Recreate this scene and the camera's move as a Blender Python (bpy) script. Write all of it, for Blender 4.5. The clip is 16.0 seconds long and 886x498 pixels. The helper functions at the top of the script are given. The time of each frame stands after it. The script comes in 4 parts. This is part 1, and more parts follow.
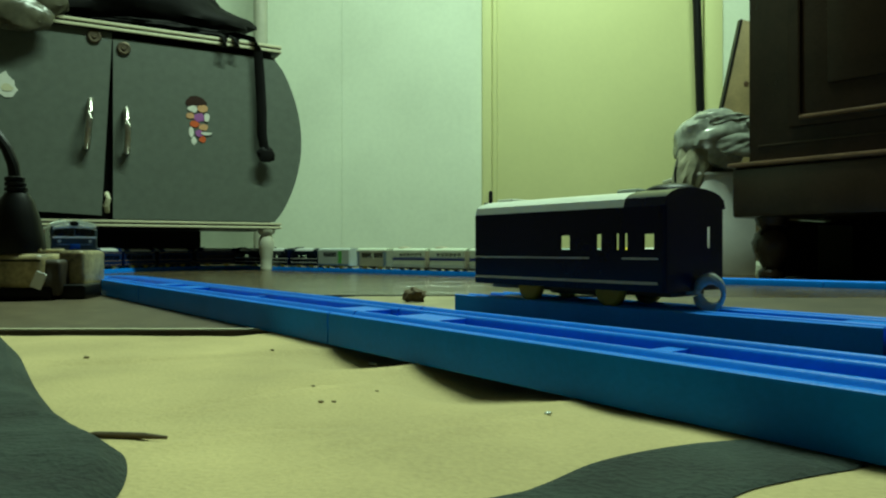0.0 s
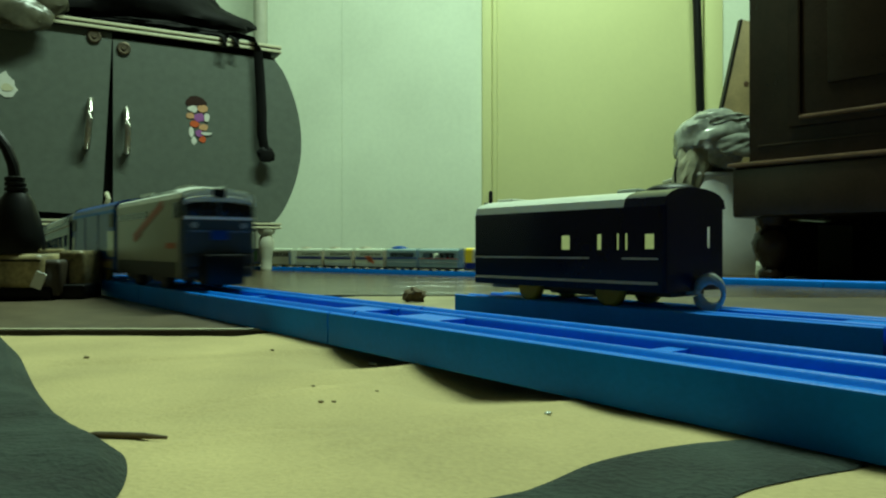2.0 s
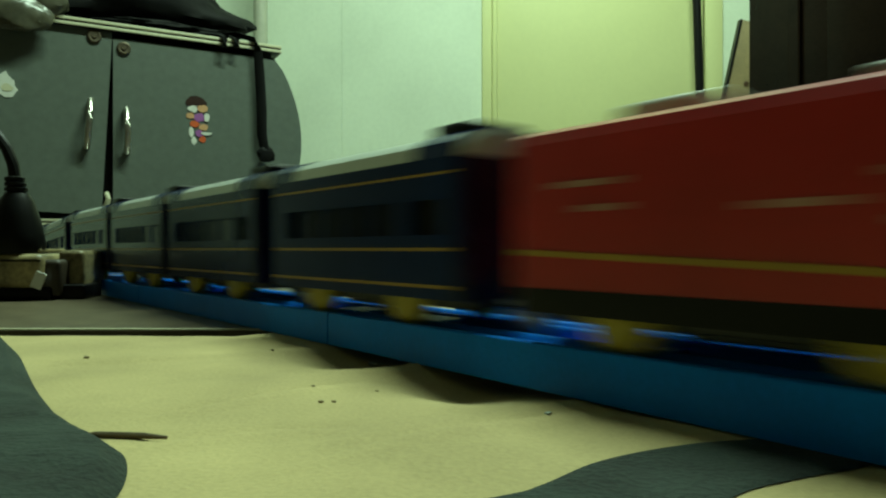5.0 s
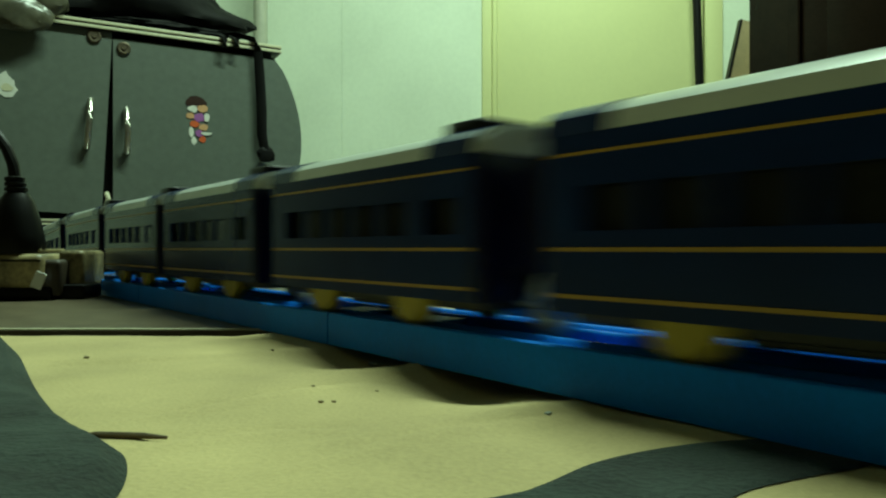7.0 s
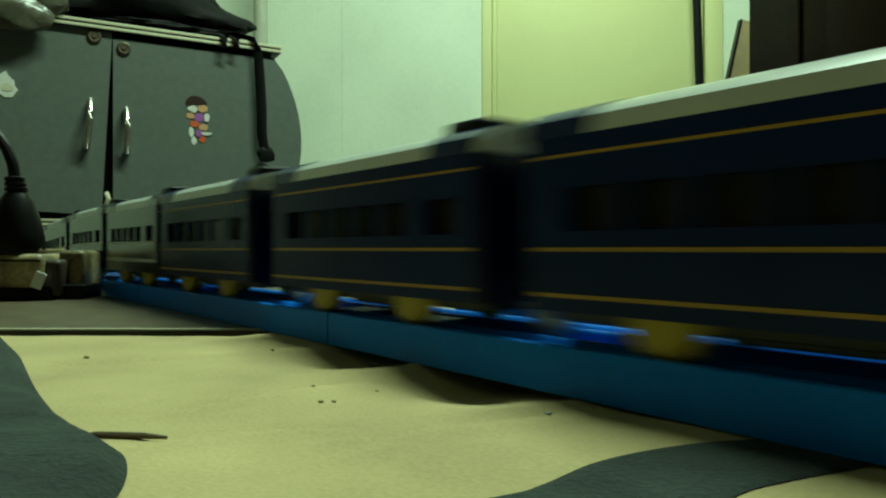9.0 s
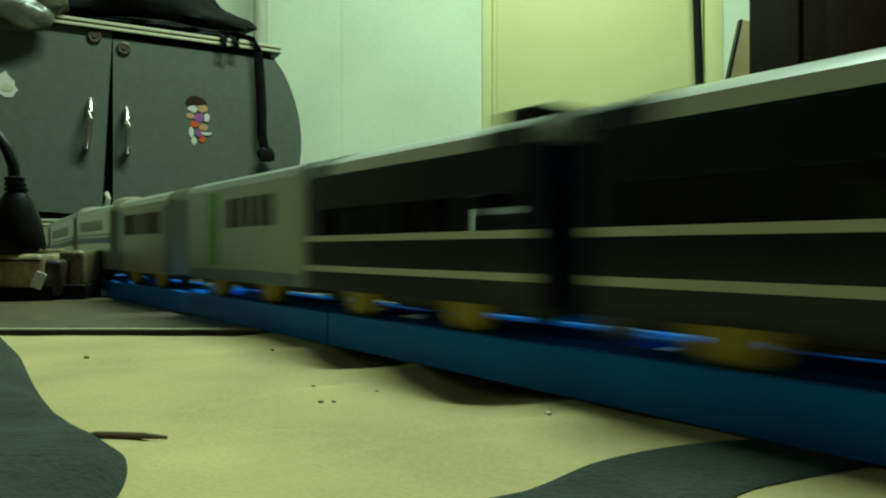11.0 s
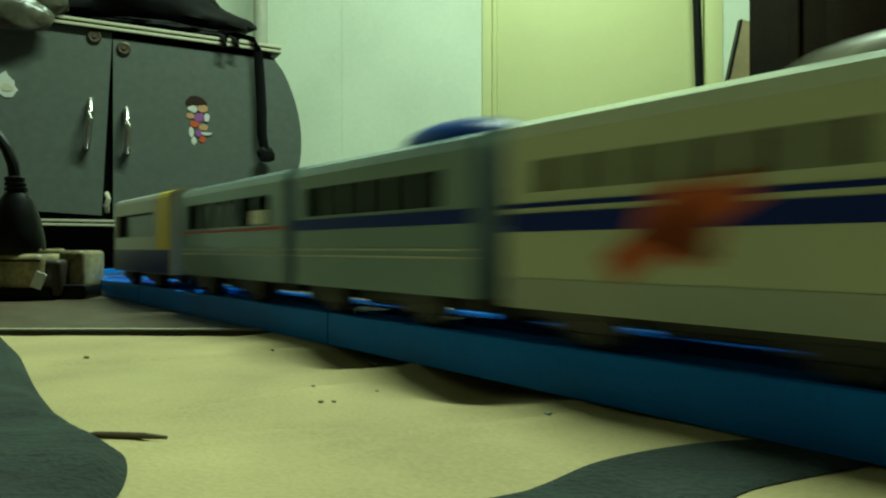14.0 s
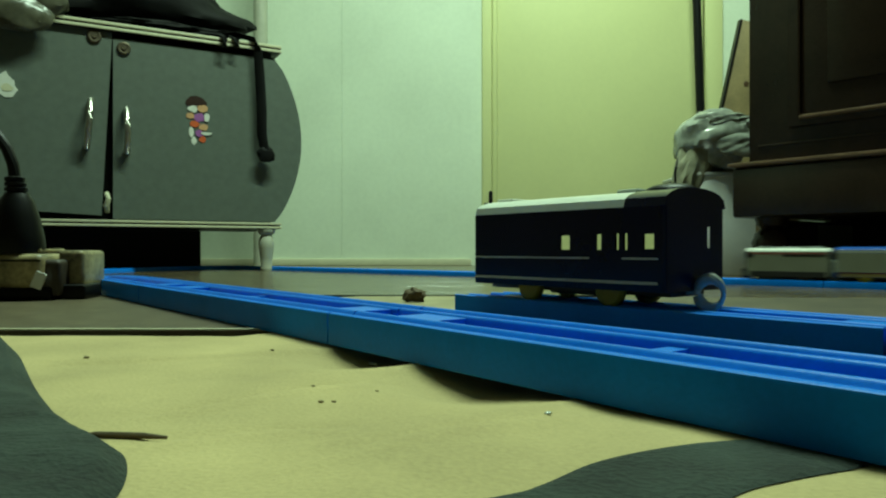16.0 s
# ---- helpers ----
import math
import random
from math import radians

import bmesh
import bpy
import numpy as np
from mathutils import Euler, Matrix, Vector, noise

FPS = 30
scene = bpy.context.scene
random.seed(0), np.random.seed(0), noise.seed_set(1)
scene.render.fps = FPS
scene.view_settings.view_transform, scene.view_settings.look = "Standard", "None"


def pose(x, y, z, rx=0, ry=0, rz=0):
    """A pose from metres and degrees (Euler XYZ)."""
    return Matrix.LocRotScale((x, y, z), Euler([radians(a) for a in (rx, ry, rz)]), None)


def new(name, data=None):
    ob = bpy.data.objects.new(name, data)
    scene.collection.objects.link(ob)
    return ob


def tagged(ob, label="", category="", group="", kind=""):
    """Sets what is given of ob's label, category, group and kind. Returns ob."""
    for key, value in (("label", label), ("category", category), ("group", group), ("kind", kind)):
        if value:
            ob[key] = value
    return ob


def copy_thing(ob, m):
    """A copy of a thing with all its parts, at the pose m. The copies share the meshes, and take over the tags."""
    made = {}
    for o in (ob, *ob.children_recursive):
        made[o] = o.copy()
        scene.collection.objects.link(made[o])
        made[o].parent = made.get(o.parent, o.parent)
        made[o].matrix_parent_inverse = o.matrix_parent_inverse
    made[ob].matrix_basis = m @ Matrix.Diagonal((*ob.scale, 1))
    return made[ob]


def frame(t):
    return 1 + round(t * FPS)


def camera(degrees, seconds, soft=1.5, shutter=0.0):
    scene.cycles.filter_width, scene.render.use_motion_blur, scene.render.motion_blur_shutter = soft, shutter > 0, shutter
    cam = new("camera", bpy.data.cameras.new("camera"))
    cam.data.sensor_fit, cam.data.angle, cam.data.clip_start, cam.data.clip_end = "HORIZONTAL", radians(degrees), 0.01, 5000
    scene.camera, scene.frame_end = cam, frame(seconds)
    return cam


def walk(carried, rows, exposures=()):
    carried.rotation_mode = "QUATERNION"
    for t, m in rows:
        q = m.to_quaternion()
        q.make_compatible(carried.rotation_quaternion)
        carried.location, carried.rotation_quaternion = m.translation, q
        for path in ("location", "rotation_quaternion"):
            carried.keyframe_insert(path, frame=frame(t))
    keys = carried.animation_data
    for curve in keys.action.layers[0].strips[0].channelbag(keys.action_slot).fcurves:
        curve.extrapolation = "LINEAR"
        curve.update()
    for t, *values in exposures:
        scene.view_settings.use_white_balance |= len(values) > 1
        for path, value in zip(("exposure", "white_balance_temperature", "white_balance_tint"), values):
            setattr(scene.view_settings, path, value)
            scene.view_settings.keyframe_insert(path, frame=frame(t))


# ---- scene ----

EYE = 0.0585
cam = camera(64.2, 16.0, soft=2.2, shutter=1.4)
walk(cam, [(0.0, pose(0, 0, EYE, 90, 0, 0)), (16.0, pose(0, 0, EYE, 90, 0, 0))])
scene.view_settings.exposure = 0.0

# ---- world and lamps ----
world = bpy.data.worlds.new("room_dark")
world.use_nodes = True
world.node_tree.nodes["Background"].inputs[0].default_value = (0.02, 0.025, 0.02, 1)
world.node_tree.nodes["Background"].inputs[1].default_value = 1.0
scene.world = world

LAMP = (0.32, 1.16, 2.42)


def tube_light(x, y, z, length, power, turn):
    data = bpy.data.lights.new("tube_glow", "AREA")
    data.shape, data.size, data.size_y = "RECTANGLE", length, 0.05
    data.energy, data.color = power, (0.68, 1.0, 0.73)
    ob = new("tube_glow", data)
    ob.matrix_world = pose(x, y, z, 0, 0, turn)
    return ob


tube_light(LAMP[0], LAMP[1], LAMP[2] - 0.08, 1.15, 84, 20)


# ---- materials ----
def mat(name, col, rough=0.5, metal=0.0, var=0.12, scale=40.0, bump=0.05, fine=400.0, coat=0.0, emit=0.0, spec=0.5):
    m = bpy.data.materials.new(name)
    m.use_nodes = True
    nt = m.node_tree
    b = nt.nodes["Principled BSDF"]
    tc = nt.nodes.new("ShaderNodeTexCoord")
    n1 = nt.nodes.new("ShaderNodeTexNoise")
    n1.inputs["Scale"].default_value, n1.inputs["Detail"].default_value = scale, 5
    n2 = nt.nodes.new("ShaderNodeTexNoise")
    n2.inputs["Scale"].default_value, n2.inputs["Detail"].default_value = fine, 3
    nt.links.new(tc.outputs["Object"], n1.inputs["Vector"])
    nt.links.new(tc.outputs["Object"], n2.inputs["Vector"])
    add = nt.nodes.new("ShaderNodeMath")
    add.operation = "MULTIPLY_ADD"
    nt.links.new(n2.outputs["Fac"], add.inputs[0])
    add.inputs[1].default_value = 0.4
    nt.links.new(n1.outputs["Fac"], add.inputs[2])
    ramp = nt.nodes.new("ShaderNodeValToRGB")
    lo = [max(0, c * (1 - var)) for c in col]
    hi = [min(1, c * (1 + var)) for c in col]
    ramp.color_ramp.elements[0].position, ramp.color_ramp.elements[1].position = 0.4, 1.0
    ramp.color_ramp.elements[0].color, ramp.color_ramp.elements[1].color = (*lo, 1), (*hi, 1)
    nt.links.new(add.outputs[0], ramp.inputs[0])
    nt.links.new(ramp.outputs[0], b.inputs["Base Color"])
    b.inputs["Roughness"].default_value, b.inputs["Metallic"].default_value = rough, metal
    b.inputs["Coat Weight"].default_value, b.inputs["Specular IOR Level"].default_value = coat, spec
    if bump:
        bp = nt.nodes.new("ShaderNodeBump")
        bp.inputs["Strength"].default_value, bp.inputs["Distance"].default_value = bump, 0.001
        nt.links.new(n2.outputs["Fac"], bp.inputs["Height"])
        nt.links.new(bp.outputs[0], b.inputs["Normal"])
    if emit:
        b.inputs["Emission Color"].default_value, b.inputs["Emission Strength"].default_value = (*col, 1), emit
    return m


RAIL = mat("rail_blue_plastic", (0.002, 0.190, 0.77), 0.40, var=0.16, scale=30, bump=0.10, fine=700, spec=0.13)
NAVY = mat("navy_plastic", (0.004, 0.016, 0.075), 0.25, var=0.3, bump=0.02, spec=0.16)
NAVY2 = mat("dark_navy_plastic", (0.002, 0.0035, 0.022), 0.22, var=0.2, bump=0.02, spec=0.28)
NAVY3 = mat("teal_navy_plastic", (0.006, 0.012, 0.024), 0.17, var=0.25, bump=0.012, spec=0.38)
ROOF = mat("light_grey_roof_plastic", (0.48, 0.51, 0.48), 0.28, var=0.14, bump=0.04)
DARK = mat("black_plastic", (0.005, 0.005, 0.005), 0.42, var=0.25, spec=0.18)
CHAS = mat("dark_chassis_plastic", (0.016, 0.016, 0.016), 0.55, var=0.3)
BRIGHTW = mat("bright_white", (0.85, 0.86, 0.82), 0.6, var=0.05)
YWHEEL = mat("yellow_wheel_plastic", (0.42, 0.33, 0.02), 0.45, var=0.15)
BWHEEL = mat("dark_wheel_plastic", (0.02, 0.02, 0.018), 0.5, var=0.2)
GREYP = mat("pale_grey_plastic", (0.41, 0.46, 0.43), 0.25, var=0.1)
CREAM = mat("cream_plastic", (0.56, 0.615, 0.48), 0.20, var=0.08, spec=0.65)
WHITEP = mat("white_plastic", (0.58, 0.58, 0.54), 0.32, var=0.08)
SILVER = mat("silver_plastic", (0.225, 0.330, 0.350), 0.20, metal=0.1, var=0.1, spec=0.8)
BLUEP = mat("mid_blue_plastic", (0.004, 0.055, 0.27), 0.34, var=0.18, spec=0.22)
BAND = mat("blue_band_print", (0.006, 0.020, 0.20), 0.35, spec=0.2)
REDP = mat("red_plastic", (0.45, 0.02, 0.02), 0.35, var=0.15)
REDD = mat("dull_red_plastic", (0.34, 0.012, 0.014), 0.33, var=0.25)
PINKP = mat("faded_pale_print", (0.40, 0.20, 0.17), 0.5, var=0.3)
ORANGE = mat("orange_red_print", (0.55, 0.10, 0.03), 0.4)
SLASH = mat("faded_red_print", (0.36, 0.085, 0.035), 0.45, var=0.3)
YSTRIPE = mat("yellow_stripe_print", (0.34, 0.20, 0.018), 0.4)
WSTRIPE = mat("pale_stripe_print", (0.55, 0.57, 0.54), 0.4)
YELLOW = mat("yellow_plastic", (0.85, 0.62, 0.02), 0.35, var=0.08)
GREEN = mat("green_print", (0.08, 0.42, 0.06), 0.4)
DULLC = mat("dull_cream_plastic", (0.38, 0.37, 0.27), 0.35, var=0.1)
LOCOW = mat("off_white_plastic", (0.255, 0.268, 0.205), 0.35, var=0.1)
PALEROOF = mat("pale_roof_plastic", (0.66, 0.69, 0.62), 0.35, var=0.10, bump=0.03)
NOSE = mat("dark_slate_plastic", (0.045, 0.062, 0.070), 0.3, var=0.15, spec=0.35)
SKIRTC = mat("dirty_cream_plastic", (0.36, 0.29, 0.13), 0.4, var=0.2)
BLUEGREY = mat("blue_grey_plastic", (0.12, 0.19, 0.28), 0.35)
GLASSD = mat("dark_window_print", (0.008, 0.009, 0.009), 0.2, var=0.2, bump=0, spec=0.3)
HUMP_SHADE = mat("tan_hump_and_shaded_end", (0.30, 0.27, 0.19), 0.4)


# ---- mesh helpers ----
def add_box(bm, c, size, bevel=0.0, seg=2, rot=None):
    m = Matrix.Translation(c) @ (rot or Matrix.Identity(4)) @ Matrix.Diagonal((*size, 1))
    geo = bmesh.ops.create_cube(bm, size=1.0, matrix=m)
    if bevel:
        es = {e for v in geo["verts"] for e in v.link_edges}
        bmesh.ops.bevel(bm, geom=list(es), offset=bevel, segments=seg, affect="EDGES", profile=0.5)
    return bm


def box(c, size, bevel=0.0, seg=2, rot=None):
    return add_box(bmesh.new(), c, size, bevel, seg, rot)


def add_cyl(bm, c, r1, r2, h, axis="z", seg=24, bevel=0.0):
    rot = {"z": Matrix.Identity(4), "x": Matrix.Rotation(math.pi / 2, 4, "Y"), "y": Matrix.Rotation(math.pi / 2, 4, "X")}[axis]
    geo = bmesh.ops.create_cone(bm, cap_ends=True, segments=seg, radius1=r1, radius2=r2, depth=h, matrix=Matrix.Translation(c) @ rot)
    if bevel:
        es = [e for e in {e for v in geo["verts"] for e in v.link_edges} if any(len(f.verts) > 4 for f in e.link_faces)]
        bmesh.ops.bevel(bm, geom=es, offset=bevel, segments=2, affect="EDGES")
    return bm


def cyl(c, r1, r2, h, axis="z", seg=24, bevel=0.0):
    return add_cyl(bmesh.new(), c, r1, r2, h, axis, seg, bevel)


def lathe(profile, seg=28):
    bm = bmesh.new()
    rings = []
    for r, z in profile:
        rings.append([bm.verts.new((r * math.cos(2 * math.pi * i / seg), r * math.sin(2 * math.pi * i / seg), z)) for i in range(seg)])
    for a, b in zip(rings, rings[1:]):
        for i in range(seg):
            bm.faces.new((a[i], a[(i + 1) % seg], b[(i + 1) % seg], b[i]))
    bm.faces.new(rings[0][::-1])
    bm.faces.new(rings[-1])
    return bm


def sweep(points, radius, seg=10, ry=None):
    """A tube of that radius along points."""
    bm = bmesh.new()
    rings = []
    pts = [Vector(p) for p in points]
    for i, p in enumerate(pts):
        d = (pts[min(i + 1, len(pts) - 1)] - pts[max(i - 1, 0)]).normalized()
        side = d.cross(Vector((0.13, 0.31, 0.94))).normalized()
        up = side.cross(d)
        r = radius(i / (len(pts) - 1)) if callable(radius) else radius
        rings.append([bm.verts.new(p + side * r * math.cos(2 * math.pi * k / seg) + up * (ry or r) * math.sin(2 * math.pi * k / seg)) for k in range(seg)])
    for a, b in zip(rings, rings[1:]):
        for k in range(seg):
            bm.faces.new((a[k], a[(k + 1) % seg], b[(k + 1) % seg], b[k]))
    bm.faces.new(rings[0][::-1])
    bm.faces.new(rings[-1])
    return bm


def extrude(profile, x0, x1):
    """A closed profile of (y, z) drawn out along x, with caps."""
    bm = bmesh.new()
    a = [bm.verts.new((x0, y, z)) for y, z in profile]
    b = [bm.verts.new((x1, y, z)) for y, z in profile]
    k = len(profile)
    for i in range(k):
        bm.faces.new((a[i], a[(i + 1) % k], b[(i + 1) % k], b[i]))
    bm.faces.new(a[::-1])
    bm.faces.new(b)
    bmesh.ops.recalc_face_normals(bm, faces=bm.faces)
    return bm


def mesh_of(name, bm, material, smooth=True):
    me = bpy.data.meshes.new(name)
    bmesh.ops.recalc_face_normals(bm, faces=bm.faces)
    bm.to_mesh(me)
    bm.free()
    me.materials.append(material)
    if smooth:
        me.polygons.foreach_set("use_smooth", [True] * len(me.polygons))
        me.set_sharp_from_angle(angle=radians(35))
    return me


def part(name, bm, material, parent=None, label="", m=None):
    ob = new(name, mesh_of(name, bm, material) if isinstance(bm, bmesh.types.BMesh) else bm)
    if parent is not None:
        ob.parent = parent
    if m is not None:
        ob.matrix_basis = m
    if label:
        ob["label"] = label
    return ob


def thing(name, label, category, m=None, group="", kind=""):
    ob = new(name)
    ob.empty_display_size = 0.02
    if m is not None:
        ob.matrix_basis = m
    return tagged(ob, label, category, group, kind)


# ---- the loop of track: plan and heights ----
V = Vector((0.6151, -0.7884))
N = Vector((0.7884, 0.6151))
SIDE_V = Vector((0.6252, -0.7806))
SIDE_NORMAL = Vector((0.7806, 0.6252))
MAIN_N, SIDE_N = 0.1272, 0.2694
BASE_FRONT, BASE_SIDE = 0.0286, 0.0235
RUN = 0.007
BDIR = Vector((-0.769, 0.639))
BMID = Vector((0.032, 1.538))


def front(s):
    return N * MAIN_N + V * s


def back(a):
    return BMID + BDIR * a


def bez(p0, d0, p3, d3, length):
    lo, hi = 0.05, 2.5
    for _ in range(40):
        h = (lo + hi) / 2
        pts = [p0 * (1 - u) ** 3 + (p0 + d0 * h) * 3 * u * (1 - u) ** 2 + (p3 - d3 * h) * 3 * u * u * (1 - u) + p3 * u ** 3 for u in [i / 80 for i in range(81)]]
        if sum((b - a).length for a, b in zip(pts, pts[1:])) < length:
            lo = h
        else:
            hi = h
    return pts


LINE = [front(-0.75 + 1.2 * i / 120) for i in range(121)]
LINE += bez(front(0.45), V, back(-0.95), BDIR, 2.14)[1:]
LINE += [back(-0.95 + 1.65 * i / 120) for i in range(1, 121)]


def smooth(pts, k=14):
    """Points along a soft curve through pts, whose first and last only steer it."""
    out = []
    for a, b, c, d in zip(pts, pts[1:], pts[2:], pts[3:]):
        out += [b + 0.5 * u * (c - a + u * (2 * a - 5 * b + 4 * c - d + u * (3 * (b - c) + d - a))) for u in [i / k for i in range(k)]]
    return out


LINE += smooth([back(0.58), back(0.70), Vector((-0.635, 2.035)), Vector((-0.748, 1.935)), Vector((-0.820, 1.69)), Vector((-0.768, 1.38)), Vector((-0.625, 1.06)), front(-0.86), front(-0.75), front(-0.6)])[1:]
LINE.append(front(-0.75))
CUM = [0.0]
for p, q in zip(LINE, LINE[1:]):
    CUM.append(CUM[-1] + (q - p).length)
LOOP = CUM[-1]
CUMA = np.array(CUM)
LX, LY = np.array([p.x for p in LINE]), np.array([p.y for p in LINE])


def base_z(s):
    """Height of the track's underside at s metres along the loop."""
    s = (s + LOOP / 2 + 0.4) % LOOP - LOOP / 2 - 0.4
    up = min(max((s + 1.15) / 0.62, 0), 1) if s < 0 else 1 - min(max((s - 1.15) / 0.6, 0), 1)
    return BASE_FRONT * up * up * (3 - 2 * up)


def on_loop(s):
    u = (s + 0.75) % LOOP
    return Vector((float(np.interp(u, CUMA, LX)), float(np.interp(u, CUMA, LY)), base_z(s)))


# ---- the room ----
WALLP = mat("pale_painted_wall", (0.64, 0.70, 0.555), 0.55, var=0.11, scale=3.5, bump=0.10, fine=60)
DOORP = mat("cream_yellow_door_paint", (0.67, 0.67, 0.335), 0.45, var=0.05, scale=3, bump=0.05, fine=60)
DIMWALL = mat("unseen_dark_wall", (0.13, 0.095, 0.06), 0.5, var=0.4, scale=6)
CEIL = mat("ceiling_paint", (0.7, 0.72, 0.66), 0.8, var=0.04, scale=2)
FLOORW = mat("brown_wood_floor", (0.078, 0.058, 0.033), 0.22, var=0.6, scale=14, bump=0.12, fine=120, spec=0.75)
SHEET = mat("brown_vinyl_sheet", (0.125, 0.098, 0.062), 0.34, var=0.4, scale=70, bump=0.25, fine=500)
GREYC = mat("grey_green_laminate", (0.105, 0.122, 0.104), 0.42, var=0.12, scale=60, bump=0.05, fine=700)
PALE = mat("pale_edge_laminate", (0.55, 0.52, 0.36), 0.45, var=0.1)
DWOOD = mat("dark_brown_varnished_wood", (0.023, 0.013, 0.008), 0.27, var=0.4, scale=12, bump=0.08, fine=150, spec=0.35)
MATY = mat("yellow_mat_fabric", (0.475, 0.375, 0.178), 0.9, var=0.24, scale=26, bump=0.30, fine=1100)
MATD = mat("dark_grey_mat_fabric", (0.021, 0.032, 0.026), 0.92, var=0.75, scale=55, bump=0.7, fine=900)
BEIGE = mat("worn_brown_board", (0.062, 0.047, 0.026), 0.50, var=0.6, scale=32, bump=0.15, fine=260)
SHEENB = mat("painted_floor_sheen", (0.27, 0.225, 0.115), 0.55, var=0.35, scale=40, bump=0.15, fine=300)

DARKGAP = mat("dark_floor_gap", (0.02, 0.015, 0.01), 0.8)
WALL_Y = 2.5
floor = tagged(new("floor", mesh_of("floor", box((0.3, 0.4, -0.056), (4.7, 6.3, 0.1)), DARKGAP)), "brown varnished wooden plank floor", "floor", kind="structure")


def wall(name, c, size, label="pale green-white painted wall", material=None):
    return tagged(new(name, mesh_of(name, box(c, size), material or WALLP)), label, "wall", kind="structure")


DX0, DX1 = 0.138, 0.922
SEAM = -0.358
SOUTH = -2.6
wall("wall_north", ((-1.9 + SEAM) / 2, WALL_Y + 0.06, 1.25), (SEAM + 1.9 - 0.0006, 0.12, 2.5))
wall("wall_north_middle", ((SEAM + DX0) / 2, WALL_Y + 0.0605, 1.25), (DX0 - SEAM - 0.0006, 0.12, 2.5))
wall("wall_north_backing", (SEAM, WALL_Y + 0.09, 1.25), (0.05, 0.06, 2.5))
wall("wall_north_right", ((DX1 + 2.5) / 2, WALL_Y + 0.06, 1.25), (2.5 - DX1, 0.12, 2.5))
wall("wall_north_top", ((DX0 + DX1) / 2, WALL_Y + 0.06, 2.28), (DX1 - DX0, 0.12, 0.44))
# unseen west, east and south walls, coloured dark to hold down fill light
wall("wall_west", (-1.96, -0.715, 1.25), (0.12, 3.87, 2.5), "unseen wall coloured dark to hold down fill light", DIMWALL)
# unseen stretch kept pale so that it mirrors in the coach sides
wall("wall_west_end", (-1.96, 1.945, 1.25), (0.118, 1.446, 2.5))
wall("wall_east", (2.56, 0, 1.25), (0.12, 5.3, 2.5), "unseen wall coloured dark to hold down fill light", DIMWALL)
wall("wall_south", (0.3, SOUTH, 1.25), (4.4, 0.12, 2.5), "unseen wall coloured dark to hold down fill light", DIMWALL)
# walls added behind the door, coloured dark so that its gap shows black
wall("dark_backing", (0.5, 3.4, 1.25), (2.2, 0.12, 2.5), "added dark wall closing the space behind the door", DWOOD)
wall("dark_backing_left", (-0.55, 3.0, 1.25), (0.1, 0.8, 2.5), "added dark wall closing the space behind the door", DWOOD)
wall("dark_backing_right", (1.55, 3.0, 1.25), (0.1, 0.8, 2.5), "added dark wall closing the space behind the door", DWOOD)
tagged(new("ceiling", mesh_of("ceiling", box((0.3, 0.4, 2.55), (4.7, 6.3, 0.1)), CEIL)), "plain white painted ceiling", "ceiling", kind="structure")
tagged(new("baseboard", mesh_of("baseboard", box((-0.9, WALL_Y - 0.005, 0.012), (2.0, 0.01, 0.024), 0.002), PALE)), "thin pale wooden baseboard", "baseboard", kind="structure")

door = thing("door_1", "cream-yellow painted flush door, slightly ajar", "door", kind="structure")
part("door_leaf", box(((0.172 + 0.919) / 2, WALL_Y + 0.012, 1.03), (0.919 - 0.172, 0.036, 2.03), 0.003), DOORP, door)
part("door_frame", box((0.155, WALL_Y + 0.0165, 1.03), (0.034, 0.05, 2.06), 0.003), DOORP, door)
part("door_frame", box((0.9535, WALL_Y - 0.002, 1.03), (0.063, 0.03, 2.06), 0.004), DOORP, door)
for x in (0.1765, 0.1925):
    part("door_bead", box((x, WALL_Y - 0.008, 1.03), (0.003, 0.006, 2.0), 0.001), DOORP, door)
bolt = box((0.168, WALL_Y - 0.0135, 0.235), (0.012, 0.010, 0.055), 0.002)
add_box(bolt, (0.160, WALL_Y - 0.0115, 0.215), (0.03, 0.006, 0.012), 0.002)
part("door_bolt", bolt, DARK, door, "small dark metal door bolt")

tagged(new("pole", mesh_of("pole", cyl((0, 0, 0.8), 0.0140, 0.0140, 1.6, "z", 16), DARK)), "thin black pole leaning against the door frame", "pole").matrix_basis = pose(0.907, 2.44, 0, 0, -1.9, 0)

# ceiling lamp
lamp = thing("ceiling_lamp", "white batten ceiling lamp with fluorescent tube", "lamp", pose(LAMP[0], LAMP[1], LAMP[2], 0, 0, 20))
part("batten", box((0, 0, 0.055), (1.22, 0.07, 0.05), 0.006), WHITEP, lamp)
part("tube", cyl((0, 0, 0.0), 0.014, 0.014, 1.16, "x", 16), mat("tube_glass_lit", (0.80, 1.0, 0.76), 0.4, emit=3.0, bump=0), lamp)
for x in (-0.59, 0.59):
    part("tube_holder", box((x, 0, 0.012), (0.02, 0.03, 0.05), 0.003), WHITEP, lamp)

# ---- low cabinet ----
CAB = Matrix.Translation((-0.459, 1.95, 0)) @ Matrix.Rotation(math.atan2(0.483, 0.875), 4, "Z")
cab = thing("low_cabinet", "grey laminate low cabinet with bulging doors and pale edges", "cabinet", CAB)
WID = 0.86
METAL = mat("brushed_metal", (0.62, 0.60, 0.54), 0.30, metal=1.0, var=0.15)
BRASS = mat("dull_brass", (0.15, 0.12, 0.085), 0.45, metal=0.9, var=0.2)
LEGW = mat("white_turned_wood", (0.42, 0.42, 0.33), 0.45, var=0.1)


